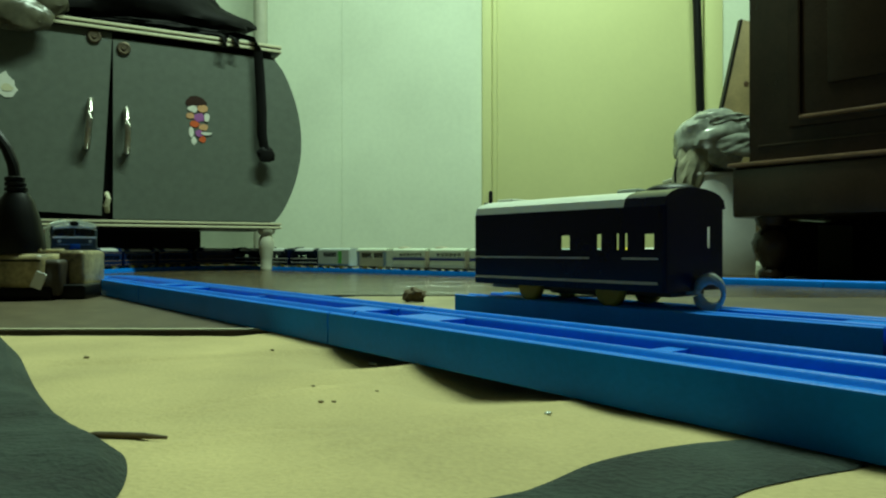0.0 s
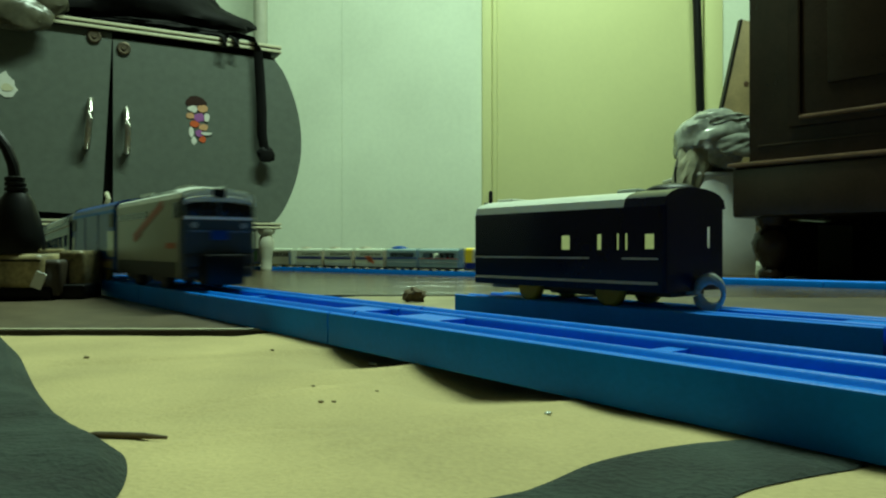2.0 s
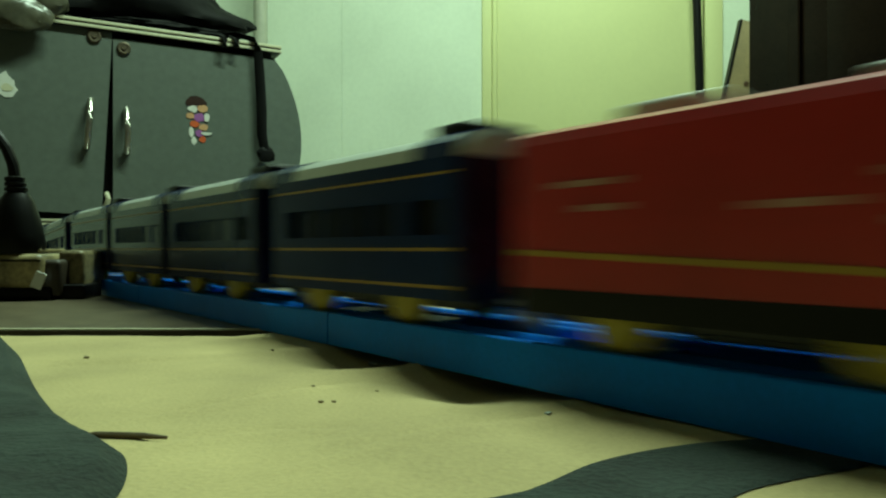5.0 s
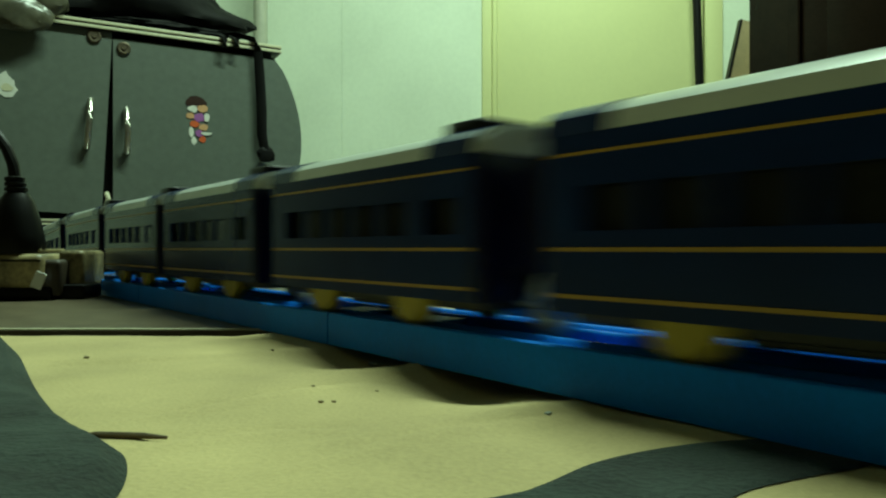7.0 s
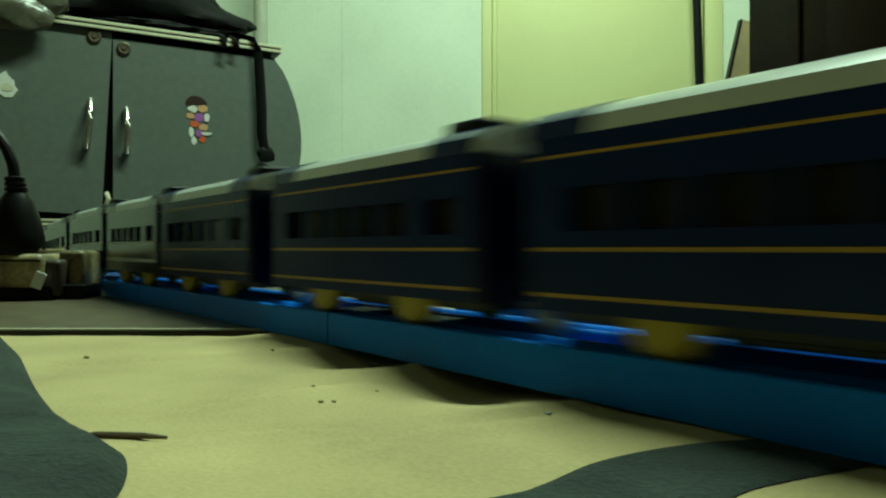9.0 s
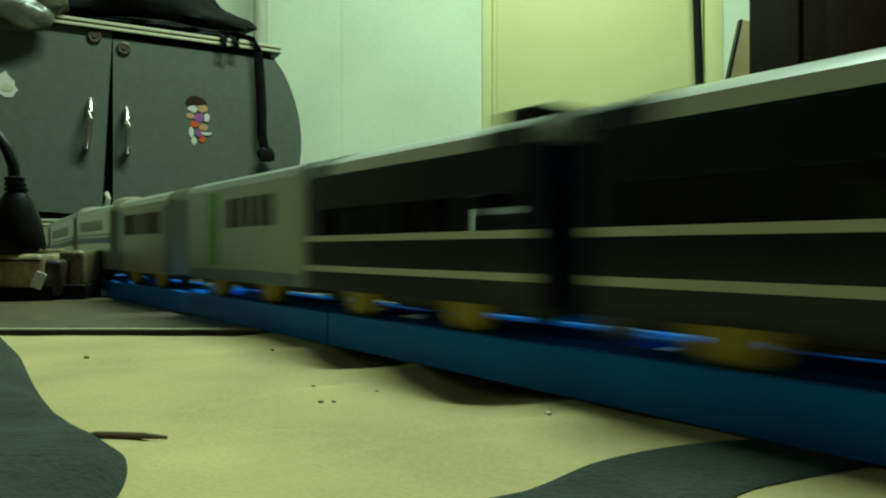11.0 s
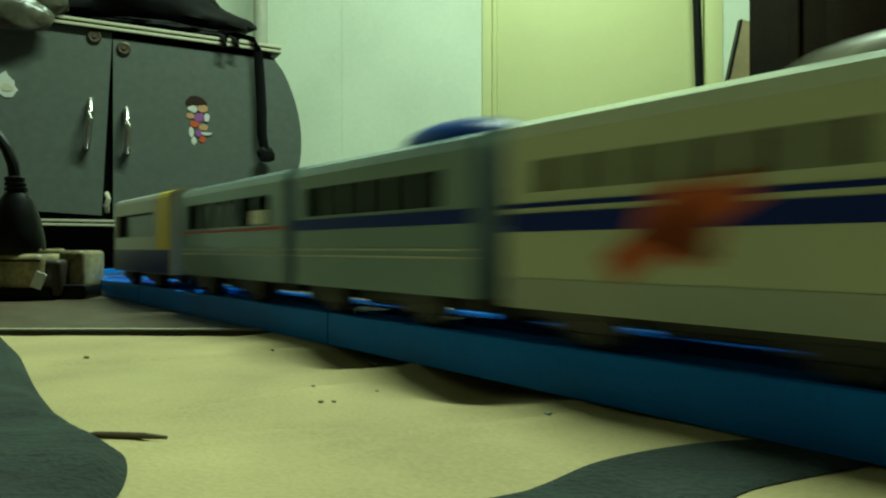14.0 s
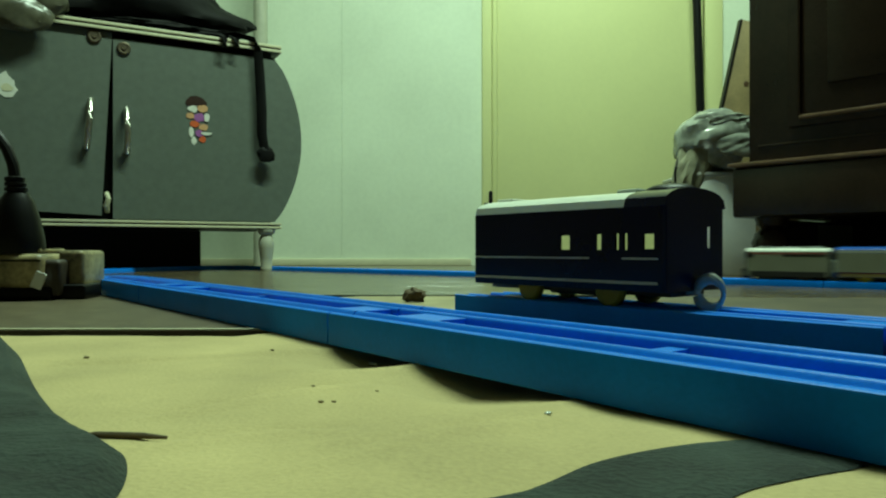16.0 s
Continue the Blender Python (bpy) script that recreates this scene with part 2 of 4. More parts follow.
def cab_outline(u0, u1, bulge, z0, z1, k=16):
    """A door outline with its outer end bowed out by bulge."""
    pts = [(u0, z0), (u1, z0)]
    for i in range(1, k):
        a = i / k
        pts.append((u1 + bulge * math.sin(math.pi * a) ** 0.75, z0 + (z1 - z0) * a))
    return pts + [(u1, z1), (u0, z1)]


def plate(outline, y0, y1, bev=0.0015):
    bm = bmesh.new()
    f = bm.faces.new([bm.verts.new((u, y0, z)) for u, z in outline])
    ext = bmesh.ops.extrude_face_region(bm, geom=[f])
    bmesh.ops.translate(bm, verts=[v for v in ext["geom"] if isinstance(v, bmesh.types.BMVert)], vec=(0, y1 - y0, 0))
    bmesh.ops.recalc_face_normals(bm, faces=bm.faces)
    return bm


def board(z0, z1, name):
    b = part(name, box((-WID / 2, 0.14, (z0 + z1) / 2), (WID, 0.34, z1 - z0 - 0.001)), DARK, cab)
    for q in (0.25, 0.80):
        zc = z0 + (z1 - z0) * q
        part("edge_strip", box((-WID / 2, -0.0315, zc), (WID + 0.004, 0.005, (z1 - z0) * 0.32), 0.001), PALE, b)
        part("edge_strip", box((0.0025, 0.14, zc), (0.005, 0.34, (z1 - z0) * 0.32), 0.001), PALE, b)


board(0.590, 0.612, "top_board")
board(0.112, 0.130, "bottom_board")
# carcass coloured black to paint the shade inside the door gap
part("carcass", box((-WID / 2, 0.150, 0.36), (WID - 0.02, 0.28, 0.455)), DARK, cab)
# panel runs to the floor, black for the shade under the cabinet
part("shade_back_panel", box((-0.505, 0.303, 0.30), (0.71, 0.012, 0.60)), DARK, cab)
door_r = part("door", plate(cab_outline(-0.412, -0.012, 0.075, 0.132, 0.575), -0.022, -0.004), GREYC, cab)
left = [(-WID - u + 0.001, z) for u, z in cab_outline(-0.412 - (WID - 0.826), -0.012, 0.068, 0.140, 0.589)]
door_l = part("door", plate(left, -0.022, -0.004), GREYC, cab)
door_l.matrix_basis = Matrix.Translation((-0.424, 0, 0.6)) @ Matrix.Rotation(radians(3.0), 4, "Y") @ Matrix.Translation((0.424, 0, -0.6))


def handle(parent, u, z0, z1, lean):
    mid = (z0 + z1) / 2 + 0.004
    pts = [(-0.022, z0 + 0.002), (-0.036, z0), (-0.046, z0 + 0.012), (-0.054, mid - 0.02), (-0.0565, mid - 0.008), (-0.0555, mid + 0.004), (-0.050, mid + 0.020), (-0.041, z1 - 0.010), (-0.034, z1), (-0.022, z1 - 0.002)]
    bm = sweep([(u + lean * i / 9, y, z) for i, (y, z) in enumerate(pts)], 0.0075, 12)
    part("handle", bm, METAL, parent, "bar handle of shiny metal")


handle(door_r, -0.381, 0.298, 0.402, -0.002)
handle(door_l, -0.455, 0.302, 0.414, 0.004)
for parent, u, z in ((door_r, -0.388, 0.553), (door_l, -0.452, 0.572)):
    part("lock", lathe([(0.016, 0), (0.016, 0.004), (0.013, 0.006), (0.006, 0.0055), (0.005, 0.008)], 20), BRASS, parent).matrix_basis = pose(u, -0.022, z, 90, 0, 0)
for u, y in ((-0.012, -0.012), (-WID + 0.03, 0.0)):
    leg = lathe([(0.0145, 0.0), (0.016, 0.006), (0.0145, 0.010), (0.0165, 0.035), (0.0205, 0.062), (0.0215, 0.076), (0.018, 0.090), (0.0145, 0.096), (0.021, 0.101), (0.023, 0.105), (0.0235, 0.1115)], 20)
    part("leg", leg, LEGW, cab, m=pose(u - 0.02, y, 0))
# small thing caught in the door gap
tagged(new("fabric_scrap", mesh_of("fabric_scrap", sweep([CAB @ Vector(q) for q in ((-0.424, -0.012, 0.150), (-0.427, -0.024, 0.165), (-0.423, -0.028, 0.180), (-0.426, -0.020, 0.196))], lambda a: 0.008 - 0.004 * abs(a - 0.4), 8), PALE)), "pale fabric scrap poking out between cabinet doors", "fabric")

SKIN, HAIRB, PURPLE, STW = mat("tan_print", (0.55, 0.30, 0.15), 0.4), mat("brown_print", (0.03, 0.012, 0.008), 0.4), mat("violet_print", (0.30, 0.10, 0.32), 0.4), mat("white_print", (0.62, 0.62, 0.56), 0.4)


def blob(c, rx, rz, k=14, wob=0.12, seed=1):
    rnd = random.Random(seed)
    return plate([(c[0] + rx * math.cos(2 * math.pi * i / k) * (1 + rnd.uniform(-wob, wob)), c[1] + rz * math.sin(2 * math.pi * i / k) * (1 + rnd.uniform(-wob, wob))) for i in range(k)], -0.0008, 0)


st = thing("sticker", "worn colourful sticker of plain shapes on cabinet door", "sticker", CAB @ pose(-0.213, -0.0225, 0.388))
for k, (c, rx, rz, m, y) in enumerate((((-0.004, 0.044), 0.024, 0.016, HAIRB, 0), ((0.012, 0.030), 0.014, 0.010, SKIN, -0.001), ((-0.012, 0.028), 0.012, 0.009, STW, -0.0006), ((-0.018, 0.012), 0.010, 0.008, SKIN, -0.0004), ((0.004, 0.010), 0.016, 0.011, PURPLE, 0), ((0.022, 0.010), 0.007, 0.012, STW, -0.0012), ((-0.008, -0.006), 0.012, 0.008, ORANGE, -0.0008), ((0.014, -0.012), 0.012, 0.009, SKIN, -0.0004), ((-0.016, -0.024), 0.007, 0.013, STW, 0), ((0.004, -0.026), 0.010, 0.009, PURPLE, -0.0006), ((0.022, -0.026), 0.014, 0.004, STW, -0.0014), ((0.012, -0.040), 0.008, 0.009, ORANGE, 0), ((-0.010, -0.044), 0.007, 0.010, STW, 0))):
    part("patch", blob((c[0], c[1] * 1.14), rx, rz, 15, 0.20, k), m, st, m=pose(0, y, 0))
st2 = thing("sticker", "torn white sticker on cabinet door", "sticker", CAB @ pose(-0.640, -0.0225, 0.440))
part("patch", blob((0, -0.004), 0.026, 0.027, 13, 0.32, 4), STW, st2)
part("patch", blob((0.006, -0.010), 0.012, 0.009, 8, 0.3, 6), PALE, st2, m=pose(0, -0.001, 0))

# things on the cabinet
BAGM = mat("black_bag_fabric", (0.004, 0.004, 0.004), 0.65, var=0.4, scale=30, bump=0.4, fine=300, spec=0.15)
CLEAR = mat("crumpled_pale_plastic", (0.27, 0.285, 0.245), 0.14, var=0.55, scale=22, bump=0.25, fine=70, spec=0.8)
GREYBAG = mat("grey_plastic_film", (0.085, 0.080, 0.055), 0.3, var=0.4, scale=25, bump=0.3, fine=90)


def heap(size, seed, amp=0.25, freq=2.2, sub=4):
    bm = bmesh.new()
    bmesh.ops.create_icosphere(bm, subdivisions=sub, radius=1.0)
    off = Vector((seed * 3.7, seed * 1.3, 0))
    for v in bm.verts:
        d = v.co.copy()
        k = 1 + amp * noise.noise(d * freq + off) + 0.5 * amp * abs(noise.noise(d * freq * 2.6 + off)) + 0.25 * amp * noise.noise(d * freq * 6 + off)
        v.co = Vector((d.x * size[0], d.y * size[1], max(d.z, -0.75) * size[2])) * k
    low = min(v.co.z for v in bm.verts)
    for v in bm.verts:
        v.co.z = max(v.co.z - low, 0.0)
    return bm


bag = thing("bag", "black soft bag with a hanging strap, on the cabinet", "bag", CAB @ pose(-0.31, 0.14, 0.612))
part("bag_body", heap((0.255, 0.115, 0.085), 3, 0.22, 1.6), BAGM, bag)
part("flap", heap((0.16, 0.040, 0.018), 5, 0.3), BAGM, bag, m=pose(0.02, -0.105, 0.0))
strap = [(0.14, -0.06, 0.03), (0.205, -0.14, 0.022), (0.240, -0.178, 0.004), (0.247, -0.186, -0.03), (0.252, -0.186, -0.10), (0.256, -0.187, -0.18), (0.257, -0.187, -0.25), (0.264, -0.188, -0.29)]
part("strap", sweep(strap, 0.0135, 10, 0.004), BAGM, bag)
part("buckle", heap((0.022, 0.010, 0.024), 8, 0.25, sub=3), BAGM, bag, "black plastic strap buckle", pose(0.268, -0.187, -0.322))
for x, l in ((0.155, 0.03), (0.185, 0.022)):
    part("strap_end", sweep([(x, -0.15, 0.01), (x + 0.006, -0.182, -0.004), (x + 0.004, -0.186, -l)], 0.010, 8, 0.004), BAGM, bag)
film = thing("plastic_bag", "crumpled grey plastic bag on the cabinet's edge", "bag", CAB @ pose(-0.60, 0.0, 0.600))
part("bag_body", heap((0.090, 0.075, 0.06), 11, 0.20, 1.5), GREYBAG, film)
part("bag_flap", heap((0.065, 0.020, 0.045), 12, 0.22, 1.5), GREYBAG, film, m=pose(-0.01, -0.055, -0.045))

tagged(new("wall_pipe", mesh_of("wall_pipe", cyl((-0.615, 2.38, 1.25), 0.023, 0.023, 2.5, "z", 24), LEGW)), "white painted vertical pipe behind the cabinet", "pipe", kind="structure")

# ---- dark cupboard ----
CUP = Matrix.Translation((0.600, 1.42, 0)) @ Matrix.Rotation(math.atan2(-0.757, 0.654), 4, "Z")
cup = thing("dark_cupboard", "dark brown varnished wooden cupboard on turned feet", "cupboard", CUP)
# paler brown paints the glint on moulding and level beads; also colours knots
BEAD_KNOT = mat("bead_glint_and_knot_wood", (0.10, 0.055, 0.03), 0.35, var=0.4, scale=30)
part("plinth", box((0.45, 0.20, 0.170), (0.92, 0.44, 0.098), 0.006), DWOOD, cup)
# back panel and rails down to the floor added to darken the space underneath
part("shade_back_panel", box((0.47, 0.425, 0.618), (0.90, 0.012, 1.236)), DWOOD, cup)
part("shade_rail", box((0.915, 0.22, 0.06), (0.012, 0.40, 0.118)), DWOOD, cup)
part("shade_rail", box((0.030, 0.245, 0.06), (0.012, 0.35, 0.118)), DWOOD, cup)
part("moulding", box((0.45, 0.20, 0.2245), (0.935, 0.455, 0.009), 0.003), BEAD_KNOT, cup)
part("body", box((0.46, 0.215, 0.73), (0.90, 0.41, 1.0), 0.004), DWOOD, cup)
part("rail_bead", box((0.46, 0.008, 0.262), (0.86, 0.006, 0.005), 0.002), DWOOD, cup)
for k in range(2):
    x0 = 0.115 + 0.40 * k
    d = part("cupboard_door", box((x0 + 0.17, 0.004, 0.75), (0.385, 0.018, 0.92), 0.003), DWOOD, cup)
    part("panel", box((x0 + 0.185, -0.008, 0.74), (0.27, 0.012, 0.76), 0.006), DWOOD, d)
    for z in (0.306, 1.17):
        part("panel_bead", box((x0 + 0.165, -0.008, z), (0.33, 0.010, 0.008), 0.003), BEAD_KNOT, d)
    for x in (x0, x0 + 0.33):
        part("panel_bead", box((x, -0.008, 0.738), (0.008, 0.010, 0.856), 0.003), DWOOD, d)
for x, y in ((0.045, 0.035), (0.86, 0.035), (0.045, 0.38), (0.86, 0.38)):
    foot = lathe([(0.022, 0), (0.027, 0.006), (0.026, 0.014), (0.018, 0.022), (0.023, 0.032), (0.034, 0.052), (0.038, 0.070), (0.031, 0.090), (0.020, 0.099), (0.028, 0.105), (0.032, 0.1205)], 24)
    part("foot", foot, DWOOD, cup, m=pose(x, y, 0))

tagged(new("carton", mesh_of("carton", box((0.862, 1.600, 0.0555), (0.105, 0.05, 0.111), 0.003, rot=Matrix.Rotation(radians(-8), 4, "Z")), mat("olive_card", (0.075, 0.082, 0.036), 0.85))), "olive cardboard box under the cupboard", "box")

# white box, plastic bag and leaning board in the corner
wb = thing("white_box", "white painted box standing in the corner", "box", pose(0.612, 1.66, 0))
part("box_body", box((0.009, 0, 0.110), (0.143, 0.20, 0.22), 0.004), BRIGHTW, wb)
part("lid", box((0.009, 0, 0.224), (0.149, 0.206, 0.010), 0.003), WHITEP, wb)
def drape(size, seed, turn, folds=2.6, amp=0.30):
    """A crumpled film whose creases run along one slanting direction."""
    bm = bmesh.new()
    bmesh.ops.create_icosphere(bm, subdivisions=4, radius=1.0)
    rot = Matrix.Rotation(radians(turn), 3, "Y")
    off = Vector((seed * 2.1, seed * 0.7, seed))
    for v in bm.verts:
        d = v.co.copy()
        q = rot @ d
        q = Vector((q.x * 0.55, q.y * folds * 0.7, q.z * folds * 1.25)) + off
        ridge = 1 - 2.2 * math.sqrt(noise.noise(q) ** 2 + 0.006)
        fine = noise.noise(q * 2.3) + 0.7 * noise.noise(d * 8 + off)
        k = 0.86 + amp * ridge + 0.22 * amp * fine + 0.25 * noise.noise(d * 1.1 + off)
        v.co = Vector((d.x * size[0], d.y * size[1], max(d.z, -0.8) * size[2])) * k
    low = min(v.co.z for v in bm.verts)
    for v in bm.verts:
        v.co.z = max(v.co.z - low, 0.0)
    return bm


pb = thing("plastic_bag", "crumpled shiny clear plastic bag on the white box", "bag", pose(0.612, 1.60, 0.229))
part("bag_body", drape((0.088, 0.062, 0.078), 21, 40, 2.0, 0.22), CLEAR, pb, m=pose(0.004, 0, -0.004))
part("bag_flap", drape((0.042, 0.026, 0.092), 23, 80, 1.8, 0.24), mat("dull_plastic_film", (0.27, 0.26, 0.18), 0.3, var=0.45, scale=30, bump=0.2, fine=90), pb, "greyish torn bag handle", pose(-0.074, -0.020, -0.075, 0, 14, 0))
part("bag_tip", drape((0.066, 0.036, 0.026), 25, 40, 2.2, 0.22), CLEAR, pb, m=pose(0.010, -0.026, 0.088))
part("bag_fold", drape((0.054, 0.018, 0.030), 27, 34, 2.0, 0.22), CLEAR, pb, m=pose(0.034, -0.054, 0.030))
part("bag_string", sweep([(-0.08, -0.02, 0.05), (-0.096, -0.03, 0.0), (-0.094, -0.03, -0.06), (-0.09, -0.03, -0.085)], 0.003, 6), DARK, pb)
TAN = mat("tan_wood_board", (0.20, 0.145, 0.062), 0.55, var=0.45, scale=18)
lb = thing("leaning_board", "tan wooden board with a dark edge leaning behind the cupboard", "board", pose(0.835, 1.83, 0.330, 0, 12.3, 0))
part("board", box((0, 0, 0), (0.26, 0.018, 0.60), 0.002), TAN, lb)
part("dark_edge", box((-0.1325, -0.001, 0), (0.005, 0.021, 0.60), 0.001), DARK, lb)
for x, z in ((-0.085, 0.14), (-0.075, 0.05), (-0.06, -0.05)):
    part("knot", cyl((x, -0.0094, z), 0.007, 0.006, 0.0012, "y", 12), BEAD_KNOT, lb)

# ---- raised floor, sheet and mat in front ----
def slab(name, outline, z0, z1, material, label, category, kind="structure"):
    bm = bmesh.new()
    f = bm.faces.new([bm.verts.new((x, y, z0)) for x, y in outline])
    ext = bmesh.ops.extrude_face_region(bm, geom=[f])
    bmesh.ops.translate(bm, verts=[v for v in ext["geom"] if isinstance(v, bmesh.types.BMVert)], vec=(0, 0, z1 - z0))
    return tagged(new(name, mesh_of(name, bm, material)), label, category, kind=kind)


slab("raised_floor", [(-0.9, -0.6), (1.2, -0.6), (0.9, 0.1), (0.5, 0.50), (-0.07, 0.52), (-0.30, 0.62), (-0.9, 0.66)], 0.0, BASE_SIDE, BEIGE, "low worn brown wooden board platform on the floor", "floor")



def rail_sn(x, y):
    v = Vector((x, y))
    return v.dot(V), v.dot(N)


CREASES = [(-0.0535, 0.131, -0.0187, 0.161, 0.0009), (-0.045, 0.112, -0.019, 0.120, 0.0007), (-0.10, 0.185, -0.04, 0.215, 0.0009), (-0.02, 0.10, 0.02, 0.128, 0.0007)]


def mat_height(x, y):
    s, n = rail_sn(x, y)
    z = 0.0281 + 0.0009 * noise.noise(Vector((x * 14, y * 14, 0.3))) + 0.0004 * noise.noise(Vector((x * 45, y * 45, 2.0)))
    for c, w, d in ((-0.1705, 0.0215, 0.0040), (-0.1225, 0.0270, 0.0042)):
        a = min(max(1 - abs(s - c) / w, 0), 1)
        b = min(max((n - 0.080) / 0.022, 0), 1)
        z -= d * a ** 0.6 * b * b * (3 - 2 * b)
    z += 0.0012 * math.exp(-((s + 0.150) / 0.008) ** 2) * min(max((n - 0.05) / 0.04, 0), 1)
    for x0, y0, x1, y1, d in CREASES:
        ex, ey = x1 - x0, y1 - y0
        u = ((x - x0) * ex + (y - y0) * ey) / (ex * ex + ey * ey)
        if -0.15 < u < 1.15:
            q = ((x - x0) * ey - (y - y0) * ex) / math.hypot(ex, ey) + 0.0012 * math.sin(u * 7 + x0 * 50)
            z += d * min(max((u + 0.15) * 4, 0), 1) * min(max((1.15 - u) * 4, 0), 1) * (math.exp(-((q - 0.0022) / 0.0022) ** 2) - math.exp(-((q + 0.0012) / 0.0018) ** 2))
    z += 0.0010 * math.exp(-((s + 0.10 + 0.5 * (n - 0.1)) / 0.012) ** 2)
    return z


def floor_mat():
    bm = bmesh.new()
    nx, ny = 400, 200
    grid = [[None] * (ny + 1) for _ in range(nx + 1)]
    for i in range(nx + 1):
        for j in range(ny + 1):
            x = -0.45 + 0.62 * i / nx
            far = 0.247 + 0.004 * math.sin(x * 21) + 0.05 * min(max(x, 0), 0.3) + 0.022 * min(max((x + 0.072) / 0.015, 0), 1)
            far = max(min(far, (0.122 - N.x * x) / N.y), -0.24)
            y = -0.25 + (0.25 + far) * (1 - (1 - j / ny) ** 1.6)
            grid[i][j] = bm.verts.new((x, y, mat_height(x, y)))
    for i in range(nx):
        for j in range(ny):
            bm.faces.new((grid[i][j], grid[i + 1][j], grid[i + 1][j + 1], grid[i][j + 1]))
    ob = new("floor_mat", mesh_of("floor_mat", bm, MATY))
    so = ob.modifiers.new("thick", "SOLIDIFY")
    so.thickness, so.offset = 0.0010, -1
    return tagged(ob, "soft yellow fabric mat with dark patches, slightly rippled", "mat")


def dark_patch(a, b, lift, label):
    """A strip of dark cloth between two border lines on the mat, domed by lift."""
    bm = bmesh.new()
    k, rows = 80, 20

    def along(line, u):
        q = u * (len(line) - 1)
        i = min(int(q), len(line) - 2)
        w = q - i
        p0, p1, p2, p3 = [Vector(line[min(max(k, 0), len(line) - 1)]) for k in (i - 1, i, i + 1, i + 2)]
        return p1 + 0.5 * w * (p2 - p0 + w * (2 * p0 - 5 * p1 + 4 * p2 - p3 + w * (3 * (p1 - p2) + p3 - p0)))

    grid = []
    for i in range(k + 1):
        p, q = along(a, i / k), along(b, i / k)
        row = []
        for j in range(rows + 1):
            w = j / rows
            c = p.lerp(q, w)
            edge = min(min(w, 1 - w) * 5, 1, min(i, k - i) / 5)
            dome = (1 - (1 - edge) ** 2) ** 0.5
            fold = 0.62 * noise.noise(Vector((c.x * 42, c.y * 42, 5))) + 0.25 * noise.noise(Vector((c.x * 95 + c.y * 60, c.y * 40, 3))) + 0.14 * noise.noise(Vector((c.x * 200, c.y * 200, 9)))
            row.append(bm.verts.new((c.x, c.y, mat_height(c.x, c.y) + 0.0002 + lift * dome * (1 + fold))))
        grid.append(row)
    for i in range(k):
        for j in range(rows):
            bm.faces.new((grid[i][j], grid[i + 1][j], grid[i + 1][j + 1], grid[i][j + 1]))
    return tagged(new("dark_cloth", mesh_of("dark_cloth", bm, MATD)), label, "cloth")


floor_mat()
dark_patch([(-0.020, 0.070), (0.0065, 0.0847), (0.0125, 0.0891), (0.0217, 0.0984), (0.0347, 0.1068), (0.047, 0.1116), (0.075, 0.118), (0.12, 0.122)],
           [(0.012, 0.050), (0.024, 0.072), (0.035, 0.0847), (0.045, 0.0912), (0.0555, 0.0965), (0.0655, 0.101), (0.09, 0.104), (0.14, 0.105)], 0.0004, "flat dark grey cloth band on the yellow mat")
dark_patch([(-0.165, 0.245), (-0.139, 0.222), (-0.1216, 0.2016), (-0.0901, 0.1556), (-0.0705, 0.1289), (-0.0600, 0.117), (-0.0530, 0.1095), (-0.0455, 0.1010), (-0.0400, 0.088), (-0.0385, 0.074), (-0.035, 0.05)],
           [(-0.24, 0.245), (-0.22, 0.222), (-0.20, 0.20), (-0.18, 0.15), (-0.16, 0.128), (-0.14, 0.112), (-0.12, 0.10), (-0.115, 0.092), (-0.11, 0.085), (-0.10, 0.07), (-0.10, 0.04)], 0.0040, "crumpled dark grey cloth lying on the mat")
slab("floor_sheet", [(-0.88, 0.262), (-0.046, 0.262), (-0.16, 0.42), (-0.335, 0.585), (-0.88, 0.62)], BASE_SIDE, 0.0282, SHEET, "thin brown wood-grain floor sheet", "floor sheet")

# added slab; its pale colour stands for the wall's reflection in the platform
slab("sheen_slab", [(-0.115, 0.466), (-0.060, 0.511), (0.045, 0.512), (0.085, 0.470), (0.115, 0.40), (0.02, 0.33)], BASE_SIDE, BASE_SIDE + 0.0009, SHEENB, "thin pale slab painting the floor's sheen between the tracks", "board", "")
# black strip stands in for the shadow line at the platform's far edge
tagged(new("edge_shadow", mesh_of("edge_shadow", box((0.02, 0.5155, BASE_SIDE), (0.22, 0.0055, 0.0030), 0.0008), DARK)), "thin dark strip for the shadow line along the board platform", "edging", kind="structure")
tagged(new("edge_strip", mesh_of("edge_strip", box((-0.4625, 0.2635, 0.0280), (0.835, 0.0018, 0.0018), 0.0005), PALE)), "thin pale edging strip along the floor sheet", "edging", kind="structure")


# ---- rails ----
HALF = [(19.4, 0), (19.4, 9.0), (19.15, 9.7), (18.5, 10), (17.9, 10), (17.4, 9.7), (17.1, 9.2), (16.8, 8.7), (10.2, 8.7), (9.8, 9.2), (9.5, 9.7), (9.0, 10), (8.2, 10), (7.7, 9.7), (7.4, 9.1), (7.1, 7.2), (1.0, 7.1)]
PROFILE = [(-a, b) for a, b in HALF] + HALF[::-1]


